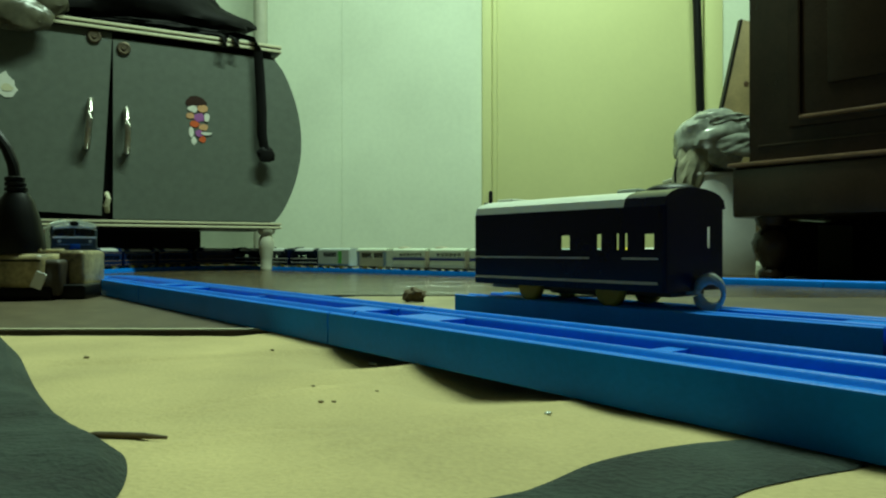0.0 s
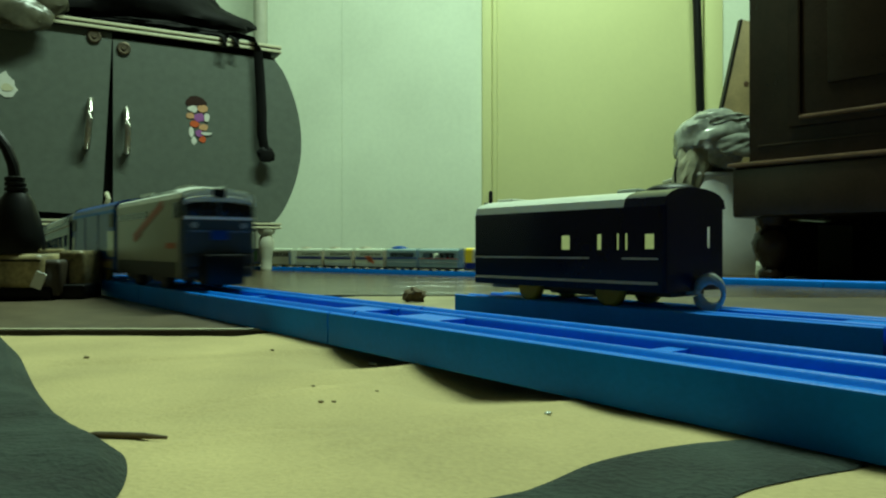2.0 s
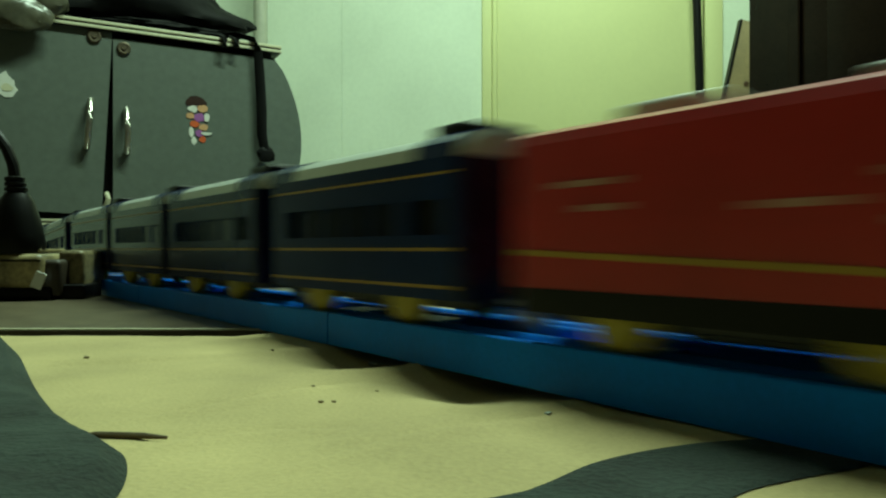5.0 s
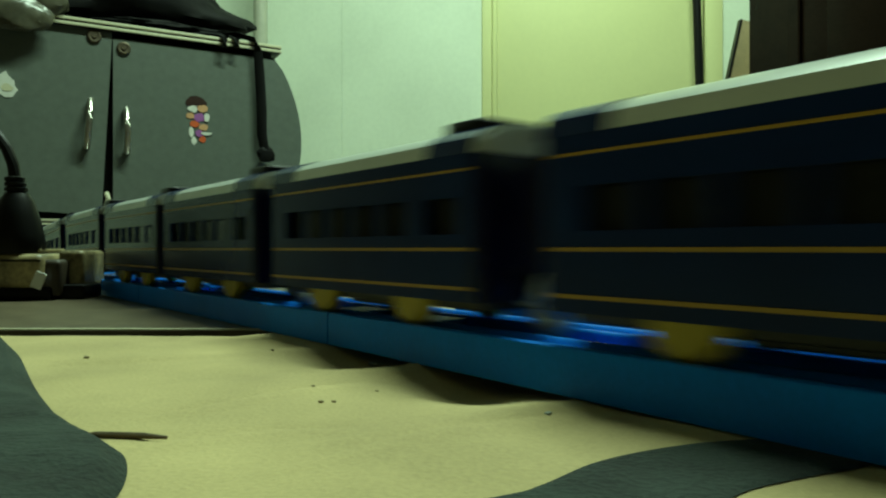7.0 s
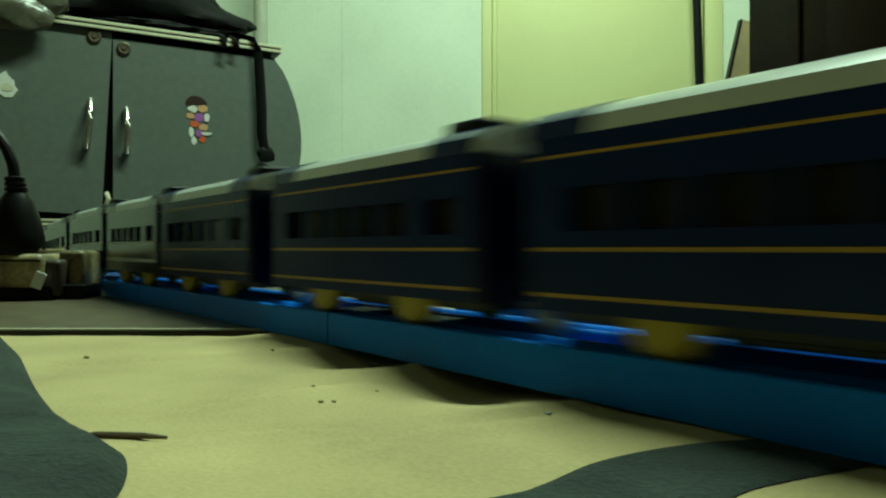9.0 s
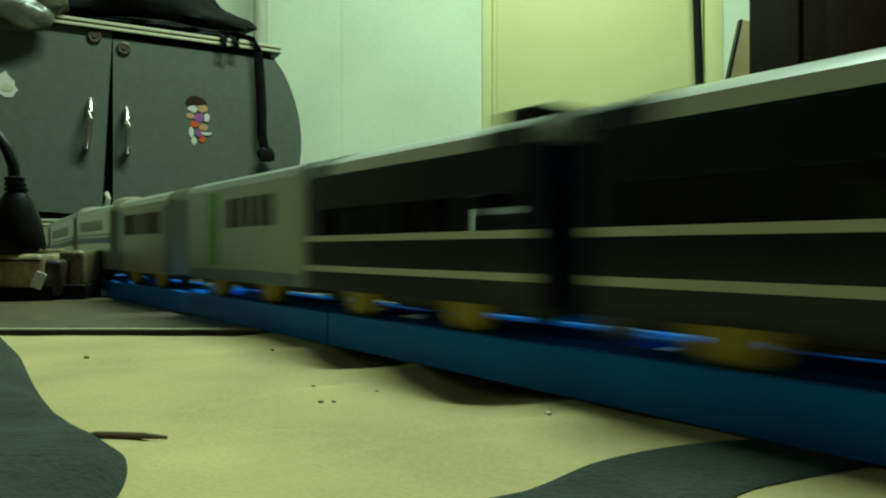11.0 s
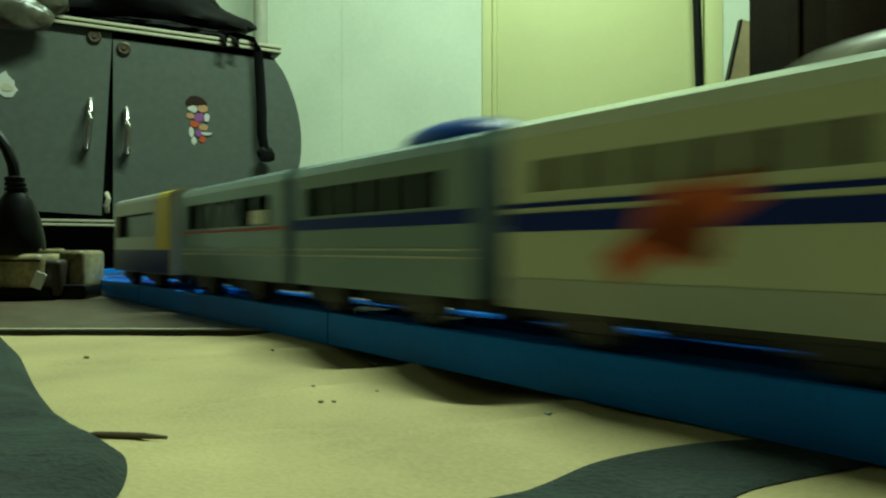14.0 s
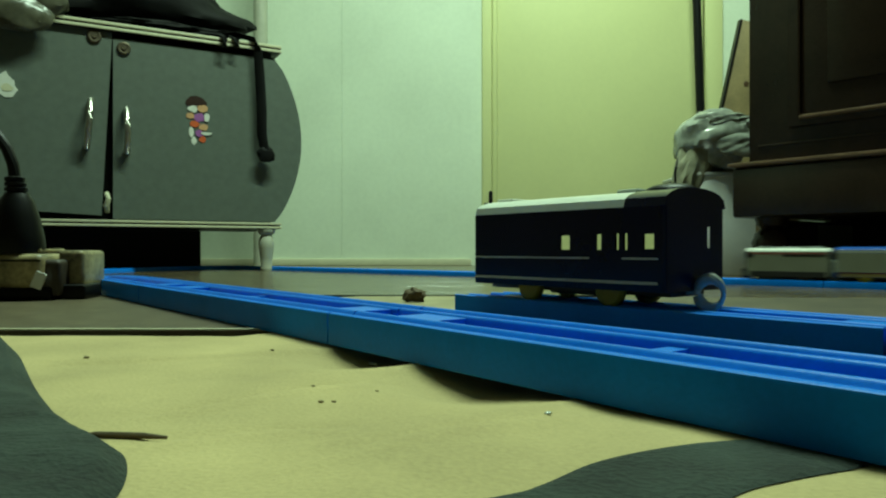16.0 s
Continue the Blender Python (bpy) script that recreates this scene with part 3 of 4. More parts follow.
def rail_piece(place, s0, s1, label):
    """One track piece from s0 to s1; place(s) is the underside's middle."""
    k = max(2, int((s1 - s0) / 0.02))
    bm = bmesh.new()
    rings, cuts = [], []
    mid = place((s0 + s1) / 2)
    for i in range(k + 1):
        s = s0 + 0.0004 + (s1 - s0 - 0.0008) * i / k
        p, d = place(s), (place(s + 0.004) - place(s - 0.004)).normalized()
        side = Vector((-d.y, d.x, 0)).normalized()
        rings.append([bm.verts.new(p - mid + side * (a / 1000) + Vector((0, 0, b / 1000))) for a, b in PROFILE])
        cuts.append((p - mid, d, side))
    n = len(PROFILE)
    for a, b in zip(rings, rings[1:]):
        for j in range(n):
            bm.faces.new((a[j], a[(j + 1) % n], b[(j + 1) % n], b[j]))
    bm.faces.new(rings[0])
    bm.faces.new(rings[-1][::-1])
    ob = new("toy_rail", mesh_of("toy_rail", bm, RAIL))
    ob.location = mid
    for q, w in ((s0 + 0.026, 0.020), ((s0 + s1) / 2, 0.005), (s1 - 0.012, 0.016)):
        p, d = place(q) - mid, (place(q + 0.004) - place(q - 0.004)).normalized()
        rot = Matrix.Rotation(math.atan2(d.y, d.x), 4, "Z")
        part("joint_plate" if w > 0.01 else "tie", box(p + Vector((0, 0, 0.0060 if w > 0.01 else 0.0055)), (w, 0.0144, 0.0066 if w > 0.01 else 0.006), rot=rot), RAIL, ob)
    return tagged(ob, label, "toy track", "track pieces")


JOINT = -0.197
count = round(LOOP / 0.2145)
step = LOOP / count
for i in range(count):
    a = JOINT + step * i
    rail_piece(on_loop, a, a + step, "bright blue plastic toy train track piece")


def siding(s):
    p = SIDE_NORMAL * SIDE_N + SIDE_V * s
    return Vector((p.x, p.y, BASE_SIDE))


for i in range(3):
    rail_piece(siding, -0.302 + 0.2145 * i, -0.302 + 0.2145 * (i + 1), "bright blue plastic toy siding track piece")


# ---- power strip and small things ----
CREAMB = mat("stained_cream_plastic", (0.30, 0.245, 0.125), 0.45, var=0.95, scale=52, bump=0.15)
ps = thing("power_strip", "stained cream power strip with dark underside", "power strip", pose(-0.2545, 0.435, 0.0282, 0, 0, 8))
part("strip_body", box((-0.014, 0, 0.0175), (0.062, 0.05, 0.020), 0.004, 3), CREAMB, ps)
part("strip_base", box((-0.012, 0, 0.0040), (0.066, 0.046, 0.008), 0.002), DARK, ps)
part("socket_block", box((0.0265, 0.012, 0.0165), (0.015, 0.040, 0.026), 0.003, 3), CREAMB, ps)
part("socket_face", box((0.0195, -0.004, 0.0130), (0.012, 0.034, 0.022), 0.003, 3), mat("dark_brown_plastic", (0.035, 0.025, 0.014), 0.5, var=0.4), ps)
part("label_chip", box((0.0150, -0.0252, 0.0120), (0.0064, 0.0010, 0.0100), 0.0004, rot=Matrix.Rotation(radians(22), 4, "Y")), BRIGHTW, ps, "torn white paper tag")
part("top_cover", box((-0.016, 0.004, 0.0282), (0.056, 0.038, 0.0022), 0.0008, rot=Matrix.Rotation(radians(-2.5), 4, "Y")), CREAMB, ps)
part("cover_seam", box((-0.014, -0.0250, 0.0235), (0.060, 0.0010, 0.0010)), DARK, ps)
part("end_foot", box((0.030, -0.002, 0.0045), (0.016, 0.03, 0.009), 0.002), DARK, ps)
plug = thing("plug", "black moulded power plug with curved cable", "plug", pose(-0.2565, 0.425, 0.0282))
part("plug_body", lathe([(0.0148, 0.0276), (0.0157, 0.031), (0.0149, 0.038), (0.0126, 0.049), (0.0096, 0.059), (0.0068, 0.0635)], 20), DARK, plug)
for k in range(4):
    part("relief_rib", lathe([(0.0046, 0), (0.0068 - 0.0004 * k, 0.0006), (0.0068 - 0.0004 * k, 0.0024), (0.0044, 0.003)], 14), DARK, plug, m=pose(-0.0004 * k, 0, 0.0615 + 0.0031 * k))
part("cable", sweep([(-0.001, 0, 0.070), (-0.002, 0, 0.080), (-0.006, 0.001, 0.090), (-0.014, 0.003, 0.100), (-0.028, 0.006, 0.108), (-0.050, 0.010, 0.110), (-0.085, 0.014, 0.095), (-0.11, 0.016, 0.05), (-0.13, 0.018, 0.004)], 0.0034, 10), DARK, plug)

CRUMB = mat("brown_crumb", (0.09, 0.058, 0.022), 0.8, var=0.4, scale=200)
CRUMBD = mat("dark_crumb", (0.27, 0.215, 0.105), 0.8, var=0.4, scale=200)
tagged(new("wood_chip", mesh_of("wood_chip", heap((0.0072, 0.005, 0.0045), 31, 0.5, 2, 3), CRUMB)), "small brown crumpled chip on the board", "chip").matrix_basis = pose(-0.018, 0.456, BASE_SIDE + 0.0008)
sliver = sweep([(-0.0075, 0, 0.0003), (-0.004, 0.0003, 0.0005), (0.0, 0.0, 0.0005), (0.004, -0.0004, 0.0005), (0.0078, -0.0007, 0.0003)], lambda a: 0.00055 * (1 - 0.5 * abs(2 * a - 1) ** 3), 8)
tagged(new("splinter", mesh_of("splinter", sliver, mat("splinter_brown", (0.11, 0.075, 0.035), 0.7))), "thin brown wood splinter on the yellow mat", "splinter").matrix_basis = pose(-0.0515, 0.1125, mat_height(-0.0515, 0.1125))
for k, (x, y, r, m) in enumerate(((-0.098, 0.194, 0.0009, CRUMBD), (-0.024, 0.139, 0.0006, CRUMBD), (-0.0215, 0.1395, 0.0005, CRUMBD), (-0.028, 0.152, 0.0005, CRUMBD), (0.0184, 0.1238, 0.0007, GREYP), (-0.050, 0.207, 0.0006, CRUMBD), (-0.014, 0.150, 0.0004, CRUMBD), (-0.0205, 0.205, 0.0014, GREYP))):
    tagged(new("crumb", mesh_of("crumb", heap((r * 0.9, r * 0.6, r * 0.4), 40 + k, 0.5, 2, 2), m)), "tiny crumb lying on the yellow mat", "crumb", "crumbs on the mat").matrix_basis = pose(x, y, mat_height(x, y))


# ---- toy vehicles ----
def side_panel(length, z0, z1, y, holes, thick):
    """An upright wall in the x-z plane at y with rectangular holes through it."""
    xs = sorted({-length / 2, length / 2, *[h[0] for h in holes], *[h[1] for h in holes]})
    zs = sorted({z0, z1, *[h[2] for h in holes], *[h[3] for h in holes]})
    bm = bmesh.new()
    t = thick if y < 0 else -thick
    cache = {}

    def vert(x, z, o):
        key = (round(x, 6), round(z, 6), o)
        if key not in cache:
            cache[key] = bm.verts.new((x, y + (t if o else 0), z))
        return cache[key]

    solid = {}
    for i in range(len(xs) - 1):
        for j in range(len(zs) - 1):
            cx, cz = (xs[i] + xs[i + 1]) / 2, (zs[j] + zs[j + 1]) / 2
            solid[i, j] = not any(h[0] < cx < h[1] and h[2] < cz < h[3] for h in holes)
    for (i, j), full in solid.items():
        if not full:
            continue
        x0, x1, a, b = xs[i], xs[i + 1], zs[j], zs[j + 1]
        for o in (0, 1):
            bm.faces.new((vert(x0, a, o), vert(x1, a, o), vert(x1, b, o), vert(x0, b, o)))
        for di, dj, (p, q) in ((-1, 0, ((x0, a), (x0, b))), (1, 0, ((x1, a), (x1, b))), (0, -1, ((x0, a), (x1, a))), (0, 1, ((x0, b), (x1, b)))):
            if not solid.get((i + di, j + dj), False):
                bm.faces.new((vert(*p, 0), vert(*q, 0), vert(*q, 1), vert(*p, 1)))
    return bm


W = 0.0375
mm = 0.001


def roof_profile(width, z0, rise, k=10):
    pts = []
    for i in range(k + 1):
        a = math.pi * i / k
        pts.append((-math.cos(a) * width / 2, z0 + rise * math.sin(a) ** 0.7))
    return pts


def wheel_mesh(material):
    bm = lathe([(0.0025, -0.0024), (0.0066, -0.0024), (0.0078, -0.0014), (0.0078, 0.0012), (0.0070, 0.0022), (0.0056, 0.0022), (0.0050, 0.0012), (0.0026, 0.0012), (0.0022, 0.0028), (0.0010, 0.0030)], 22)
    bmesh.ops.rotate(bm, verts=bm.verts, matrix=Matrix.Rotation(math.pi / 2, 3, "X"))
    return mesh_of("wheel", bm, material)


WHEELS = {"yellow": wheel_mesh(YWHEEL), "dark": wheel_mesh(BWHEEL)}


AXLE = mesh_of("axle", cyl((0, 0, 0), 0.0011, 0.0011, 0.026, "y", 10), CHAS)


def hook_bm():
    pts = [(0.0060 * math.cos(a), 0, 0.0060 * math.sin(a)) for a in [radians(-165 + 335 * i / 20) for i in range(21)]]
    bm = sweep(pts, lambda a: 0.0018 + 0.0008 * math.sin(a * 9.0 + 0.6), 10)
    add_box(bm, (-0.0085, 0, 0.0), (0.006, 0.004, 0.0022), 0.0004)
    return bm


HOOK = mesh_of("coupling_hook", hook_bm(), GREYP)


def under(car, length, wheel, base=0.025, skirt=None, hook=True):
    bm = box((0, 0, 9.5 * mm), (length * 0.94, 0.026, 4 * mm), 0.0008)
    add_box(bm, (0, 0, 8.2 * mm), (0.030, 0.022, 4 * mm), 0.0008)
    part("chassis", bm, skirt or CHAS, car)
    for x in (-base, base):
        axle = part("axle", AXLE, None, car, m=pose(x, 0, 0.0096))
        for y in (-0.0138, 0.0138):
            part("wheel", WHEELS[wheel], None, axle, m=pose(0, y, 0, 0, 0, 180 if y < 0 else 0))
    if wheel == "dark":
        for x in (-base, base):
            for y in (-0.0172, 0.0172):
                bm = box((x, y, 0.0096), (0.019, 0.0020, 0.0075), 0.0010)
                add_box(bm, (x, y * 1.03, 0.0106), (0.008, 0.0020, 0.0040), 0.0006)
                part("bogie_frame", bm, BWHEEL, car)
        part("coupling_box", box((length / 2 + 0.0035, 0, 0.0128), (0.011, 0.020, 0.0150), 0.0015), DARK, car)
    elif hook:
        part("coupling_hook", HOOK, None, car).matrix_basis = pose(length / 2 + 0.0068, 0, 0.0095)


def slits(x0, x1, k, z0, z1, gap=0.0025):
    w = (x1 - x0 - gap * (k - 1)) / k
    return [(x0 + i * (w + gap), x0 + i * (w + gap) + w, z0, z1) for i in range(k)]


def stripe(car, x0, x1, z0, z1, material, y=W / 2, name="stripe"):
    for sgn in (-1, 1):
        part(name, box(((x0 + x1) / 2, sgn * y, (z0 + z1) / 2), (x1 - x0, 0.0007, z1 - z0)), material, car)


def end_panel(length, sgn, width, z0, z1, holes, thick):
    bm = side_panel(width, z0, z1, -0.0001, holes, thick)
    m = Matrix.Translation((sgn * (length / 2), 0, 0)) @ Matrix.Rotation(sgn * math.pi / 2, 4, "Z")
    bmesh.ops.transform(bm, matrix=m, verts=bm.verts)
    return bm


def coach(name, label, length=0.116, body=None, roof=None, holes=(), wheel="yellow", top=46, bottom=10, rise=6, ends=None, group="train cars", end_holes=True, far_holes=None, lining=None):
    car = thing(name, label, "toy train car", group=group)
    z0, z1 = bottom * mm, top * mm
    inset = 0.0016
    for sgn in (-1, 1):
        part("side_wall", side_panel(length - 0.004, z0, z1, sgn * W / 2, far_holes if far_holes and sgn > 0 else holes, inset), body, car)
        hole = [(-0.0115, -0.009, 0.0285, 0.0378), (0.009, 0.0115, 0.0285, 0.0378)] if end_holes else []
        hole = hole[1:] if group == "parked" else hole
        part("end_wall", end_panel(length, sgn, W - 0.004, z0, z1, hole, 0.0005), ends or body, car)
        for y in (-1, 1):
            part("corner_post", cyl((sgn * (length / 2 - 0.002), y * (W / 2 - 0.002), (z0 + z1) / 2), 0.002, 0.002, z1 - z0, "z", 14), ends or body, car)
    bm = extrude(roof_profile(W, z1, rise * mm), -length / 2, length / 2)
    bmesh.ops.bevel(bm, geom=[e for e in bm.edges if abs(abs(e.verts[0].co.x) - length / 2) < 1e-5 and abs(e.verts[0].co.x - e.verts[1].co.x) < 1e-6 and max(v.co.z for v in e.verts) > z1 + 0.001], offset=0.0015, segments=2, affect="EDGES")
    part("roof", bm, roof or ROOF, car)
    if lining:
        part("window_lining", box(((lining[0] + lining[1]) / 2, 0, (bottom + top) * mm / 2), (lining[1] - lining[0], W - 0.007, (top - bottom - 4) * mm)), GLASSD, car)
    under(car, length, wheel, hook=name != "toy_locomotive")
    return car


def roof_unit(car, x, size, z, material, name="roof_unit"):
    part(name, box((x, 0, z), size, min(size) * 0.3, 3), material, car)


def coach_windows(length):
    return slits(-length / 2 + 0.012, length / 2 - 0.030, 5, 0.0265, 0.0355) + slits(length / 2 - 0.022, length / 2 - 0.008, 1, 0.0265, 0.0355)


def striped_coach(stripe_mat, label, length=0.115, body=None, upper=True, group="train cars", wide=0.0, ends=None):
    # ends default to the darker navy, which paints in shade between coaches
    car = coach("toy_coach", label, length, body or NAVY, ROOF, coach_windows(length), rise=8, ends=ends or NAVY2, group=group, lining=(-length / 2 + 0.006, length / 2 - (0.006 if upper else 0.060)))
    h = length / 2 - 0.003
    z = 0.0228 if upper else 0.0262
    stripe(car, -h, h, z - 0.0004 - wide, z + 0.0004 + wide, stripe_mat)
    stripe(car, -h, h, z - 0.0099 - wide, z - 0.0091 + wide, stripe_mat)
    if upper:
        stripe(car, -h, h, 0.0417, 0.0423, stripe_mat)
    for x in (-length * 0.42, length * 0.40):
        part("roof_end", extrude(roof_profile(W + 0.0006, 0.0459, 0.0084), x - 0.009, x + 0.009), body or NAVY, car)
    roof_unit(car, length * 0.36, (0.016, 0.020, 0.004), 0.0545, DARK)
    return car


def locomotive():
    length = 0.122
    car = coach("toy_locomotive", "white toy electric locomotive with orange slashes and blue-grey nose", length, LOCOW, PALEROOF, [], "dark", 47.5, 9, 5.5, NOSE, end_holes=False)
    stripe(car, -0.055, 0.055, 0.009, 0.0165, CHAS, W / 2, "skirt")
    part("red_line", box((0, W / 2, 0.0445), (0.112, 0.0008, 0.0010)), REDP, car)
    for sgn in (-1,):
        part("slash", box((0.006, sgn * W / 2, 0.0375), (0.056, 0.0008, 0.0042), rot=Matrix.Rotation(radians(-17), 4, "Y")), SLASH, car)
        part("slash", box((-0.012, sgn * W / 2, 0.0295), (0.012, 0.0008, 0.0022), rot=Matrix.Rotation(radians(-17), 4, "Y")), SLASH, car)
        part("print_bar", box((0.046, sgn * W / 2, 0.0245), (0.014, 0.0008, 0.0028)), SLASH, car)
    for x in slits(-0.055, 0.004, 5, 0.0395, 0.0432, 0.002):
        stripe(car, *x, GLASSD, W / 2, "louvre")
    fx = length / 2 + 0.0003
    for y in (-0.0086, 0.0086):
        part("windscreen", box((fx, y, 0.0425), (0.0012, 0.0158, 0.0072), 0.0004), GLASSD, car)
        part("head_lamp", cyl((fx, y * 1.45, 0.0345), 0.0015, 0.0015, 0.0018, "x", 14), GREYP, car)
        part("marker_bar", box((fx, y, 0.0316), (0.0013, 0.0120, 0.0008)), BLUEGREY, car)
    stripe(car, 0.050, 0.0585, 0.0378, 0.0455, GLASSD, W / 2, "cab_window")
    part("nose_band", box((fx, 0, 0.0380), (0.0016, 0.0350, 0.0014)), BRIGHTW, car)
    bm = bmesh.new()
    rows = [[bm.verts.new((x, y, z - 0.0022 * abs(y / 0.0172) ** 3)) for y in [0.0172 * (k / 6 - 1) for k in range(13)]] for x, z in ((fx + 0.0006, 0.0462), (fx + 0.0006, 0.0488), (fx - 0.0130, 0.0542), (fx - 0.0130, 0.0470))]
    for a, b in zip(rows, rows[1:]):
        for k in range(12):
            bm.faces.new((a[k], a[k + 1], b[k + 1], b[k]))
    part("roof_brow", bm, PALEROOF, car)
    part("apron", box((fx, 0, 0.0172), (0.0014, 0.0345, 0.0066), 0.0004), CHAS, car)
    part("nose_emblem", box((fx, 0, 0.0298), (0.0016, 0.0085, 0.0050), 0.0005), BLUEP, car)
    part("bumper", box((fx, 0, 0.0115), (0.004, 0.034, 0.005), 0.001), CHAS, car)
    part("headlight_box", box((fx - 0.0035, 0, 0.0502), (0.0090, 0.0065, 0.0048), 0.001), DARK, car)
    for x in (-0.034, 0.034):
        bm = box((x, 0, 0.0540), (0.022, 0.018, 0.0012), 0.0004)
        for y in (-0.008, 0.008):
            add_box(bm, (x, y, 0.0550), (0.024, 0.0012, 0.0012))
        part("pantograph", bm, GREYP, car)
    roof_unit(car, 0, (0.030, 0.016, 0.003), 0.0533, GREYP)
    return car


def tender():
    length = 0.125
    car = coach("toy_wagon", "mid-blue high-sided toy wagon with cream end", length, BLUEP, BLUEP, [], "yellow", 47, 10, 8, BLUEP, end_holes=False)
    stripe(car, -0.058, 0.058, 0.0105, 0.0152, SKIRTC, W / 2, "skirt")
    stripe(car, -0.058, 0.058, 0.0156, 0.0163, REDD)
    part("end_plate", box((length / 2 + 0.001, 0, 0.026), (0.003, 0.030, 0.017), 0.001), CREAM, car, "cream end plate")
    stripe(car, 0.047, 0.0615, 0.018, 0.034, CREAM, W / 2, "end_patch")
    stripe(car, -0.0615, -0.055, 0.020, 0.032, CREAM, W / 2, "end_patch")
    for sgn in (-1, 1):
        part("end_window", box((sgn * (length / 2 + 0.0005), 0, 0.0405), (0.0022, 0.029, 0.010), 0.0006), DARK, car)
        stripe(car, *sorted((sgn * 0.0505, sgn * 0.0615)), 0.0365, 0.0445, DARK, W / 2, "cab_window")
    for x in (-0.055, -0.02, 0.02, 0.055):
        stripe(car, x - 0.0008, x + 0.0008, 0.016, 0.046, BAND, W / 2, "rib")
    part("top_rim", box((0, -W / 2, 0.0465), (0.121, 0.0007, 0.002)), RAIL, car)
    part("top_rim", box((0, W / 2 + 0.0006, 0.0475), (0.123, 0.0012, 0.004)), ROOF, car)
    part("side_panel", box((0, W / 2 + 0.0005, 0.031), (0.121, 0.0016, 0.028)), LOCOW, car, "grey-green side panel")
    return car


def red_car():
    length = 0.103
    car = coach("toy_diesel", "red toy diesel locomotive with slanting yellow line", length, REDD, REDD, [], "yellow", 45, 13, 5, REDD, end_holes=False)
    stripe(car, -0.0495, 0.0495, 0.0095, 0.0145, DARK, W / 2, "skirt")
    for sgn in (-1, 1):
        part("stripe", box((0, sgn * W / 2, 0.0205), (0.099, 0.0008, 0.0012), rot=Matrix.Rotation(radians(2), 4, "Y")), YSTRIPE, car)
        for x, z, w in ((-0.030, 0.036, 0.016), (-0.026, 0.031, 0.010), (0.012, 0.030, 0.014), (0.030, 0.034, 0.008), (0.034, 0.027, 0.012)):
            part("print_bar", box((x, sgn * W / 2, z), (w, 0.0007, 0.0013)), PINKP, car)
    roof_unit(car, -0.02, (0.02, 0.016, 0.005), 0.0505, WHITEP)
    roof_unit(car, 0.03, (0.02, 0.016, 0.004), 0.050, WHITEP)
    return car


def grey_car():
    length = 0.118
    car = coach("toy_coach", "pale grey toy coach with a green block and window strip", length, GREYP, GREYP, slits(-0.0105, 0.0365, 5, 0.0315, 0.0432, 0.0012), "yellow", 48, 10, 6, GREYP, lining=(-0.05, 0.05), end_holes=False)
    stripe(car, -0.031, -0.0185, 0.016, 0.0465, GREEN, W / 2, "green_block")
    stripe(car, -0.056, 0.056, 0.0102, 0.0145, BLUEGREY, W / 2, "skirt_band")
    return car


def white_car():
    length = 0.101
    # greyer end walls carry a shaded cream; sides are duller than the roof
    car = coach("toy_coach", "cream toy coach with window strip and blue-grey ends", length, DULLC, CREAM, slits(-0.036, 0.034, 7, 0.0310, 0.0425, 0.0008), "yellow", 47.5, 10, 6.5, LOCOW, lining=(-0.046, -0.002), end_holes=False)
    for x in (-0.0445, 0.0445):
        stripe(car, x - 0.004, x + 0.0045, 0.0105, 0.0448, BLUEGREY, W / 2, "end_band")
    return car


def express_car(mark):
    length = 0.098 if mark else 0.102
    # end walls in the hump's tan, painting shade onto cream ends
    car = coach("toy_coach", "white toy express coach with blue bands and red mark" if mark else "white toy express coach with two blue bands and roof hump", length, CREAM, CREAM, slits(-0.038, 0.028, 6, 0.0350, 0.0420, 0.0042), "dark", 47, 10, 6.5, HUMP_SHADE, end_holes=False, lining=(-0.044, 0.044))
    stripe(car, -length / 2 + 0.002, length / 2 - 0.002, 0.0266, 0.0305, BAND)
    stripe(car, -length / 2 + 0.002, length / 2 - 0.002, 0.0317, 0.0327, BAND)
    stripe(car, -length / 2 + 0.002, length / 2 - 0.002, 0.0102, 0.0165, GREYP, W / 2, "skirt_band")
    bm = bmesh.new()
    bmesh.ops.create_uvsphere(bm, u_segments=20, v_segments=10, radius=1, matrix=Matrix.Translation((0.030, 0, 0.0525)) @ Matrix.Diagonal((0.020, 0.012, 0.0052, 1)))
    part("roof_hump", bm, HUMP_SHADE, car, "tan rounded roof hump")
    if mark:
        for k, (x, z, r) in enumerate(((-0.004, 0.0255, 20), (0.003, 0.0300, -25), (-0.011, 0.0225, -30), (-0.002, 0.0275, 70))):
            for sgn in (-1, 1):
                part("red_mark", box((x, sgn * (W / 2 + 0.0003), z), (0.015, 0.0007, 0.0065), rot=Matrix.Rotation(radians(r), 4, "Y")), ORANGE, car)
    return car


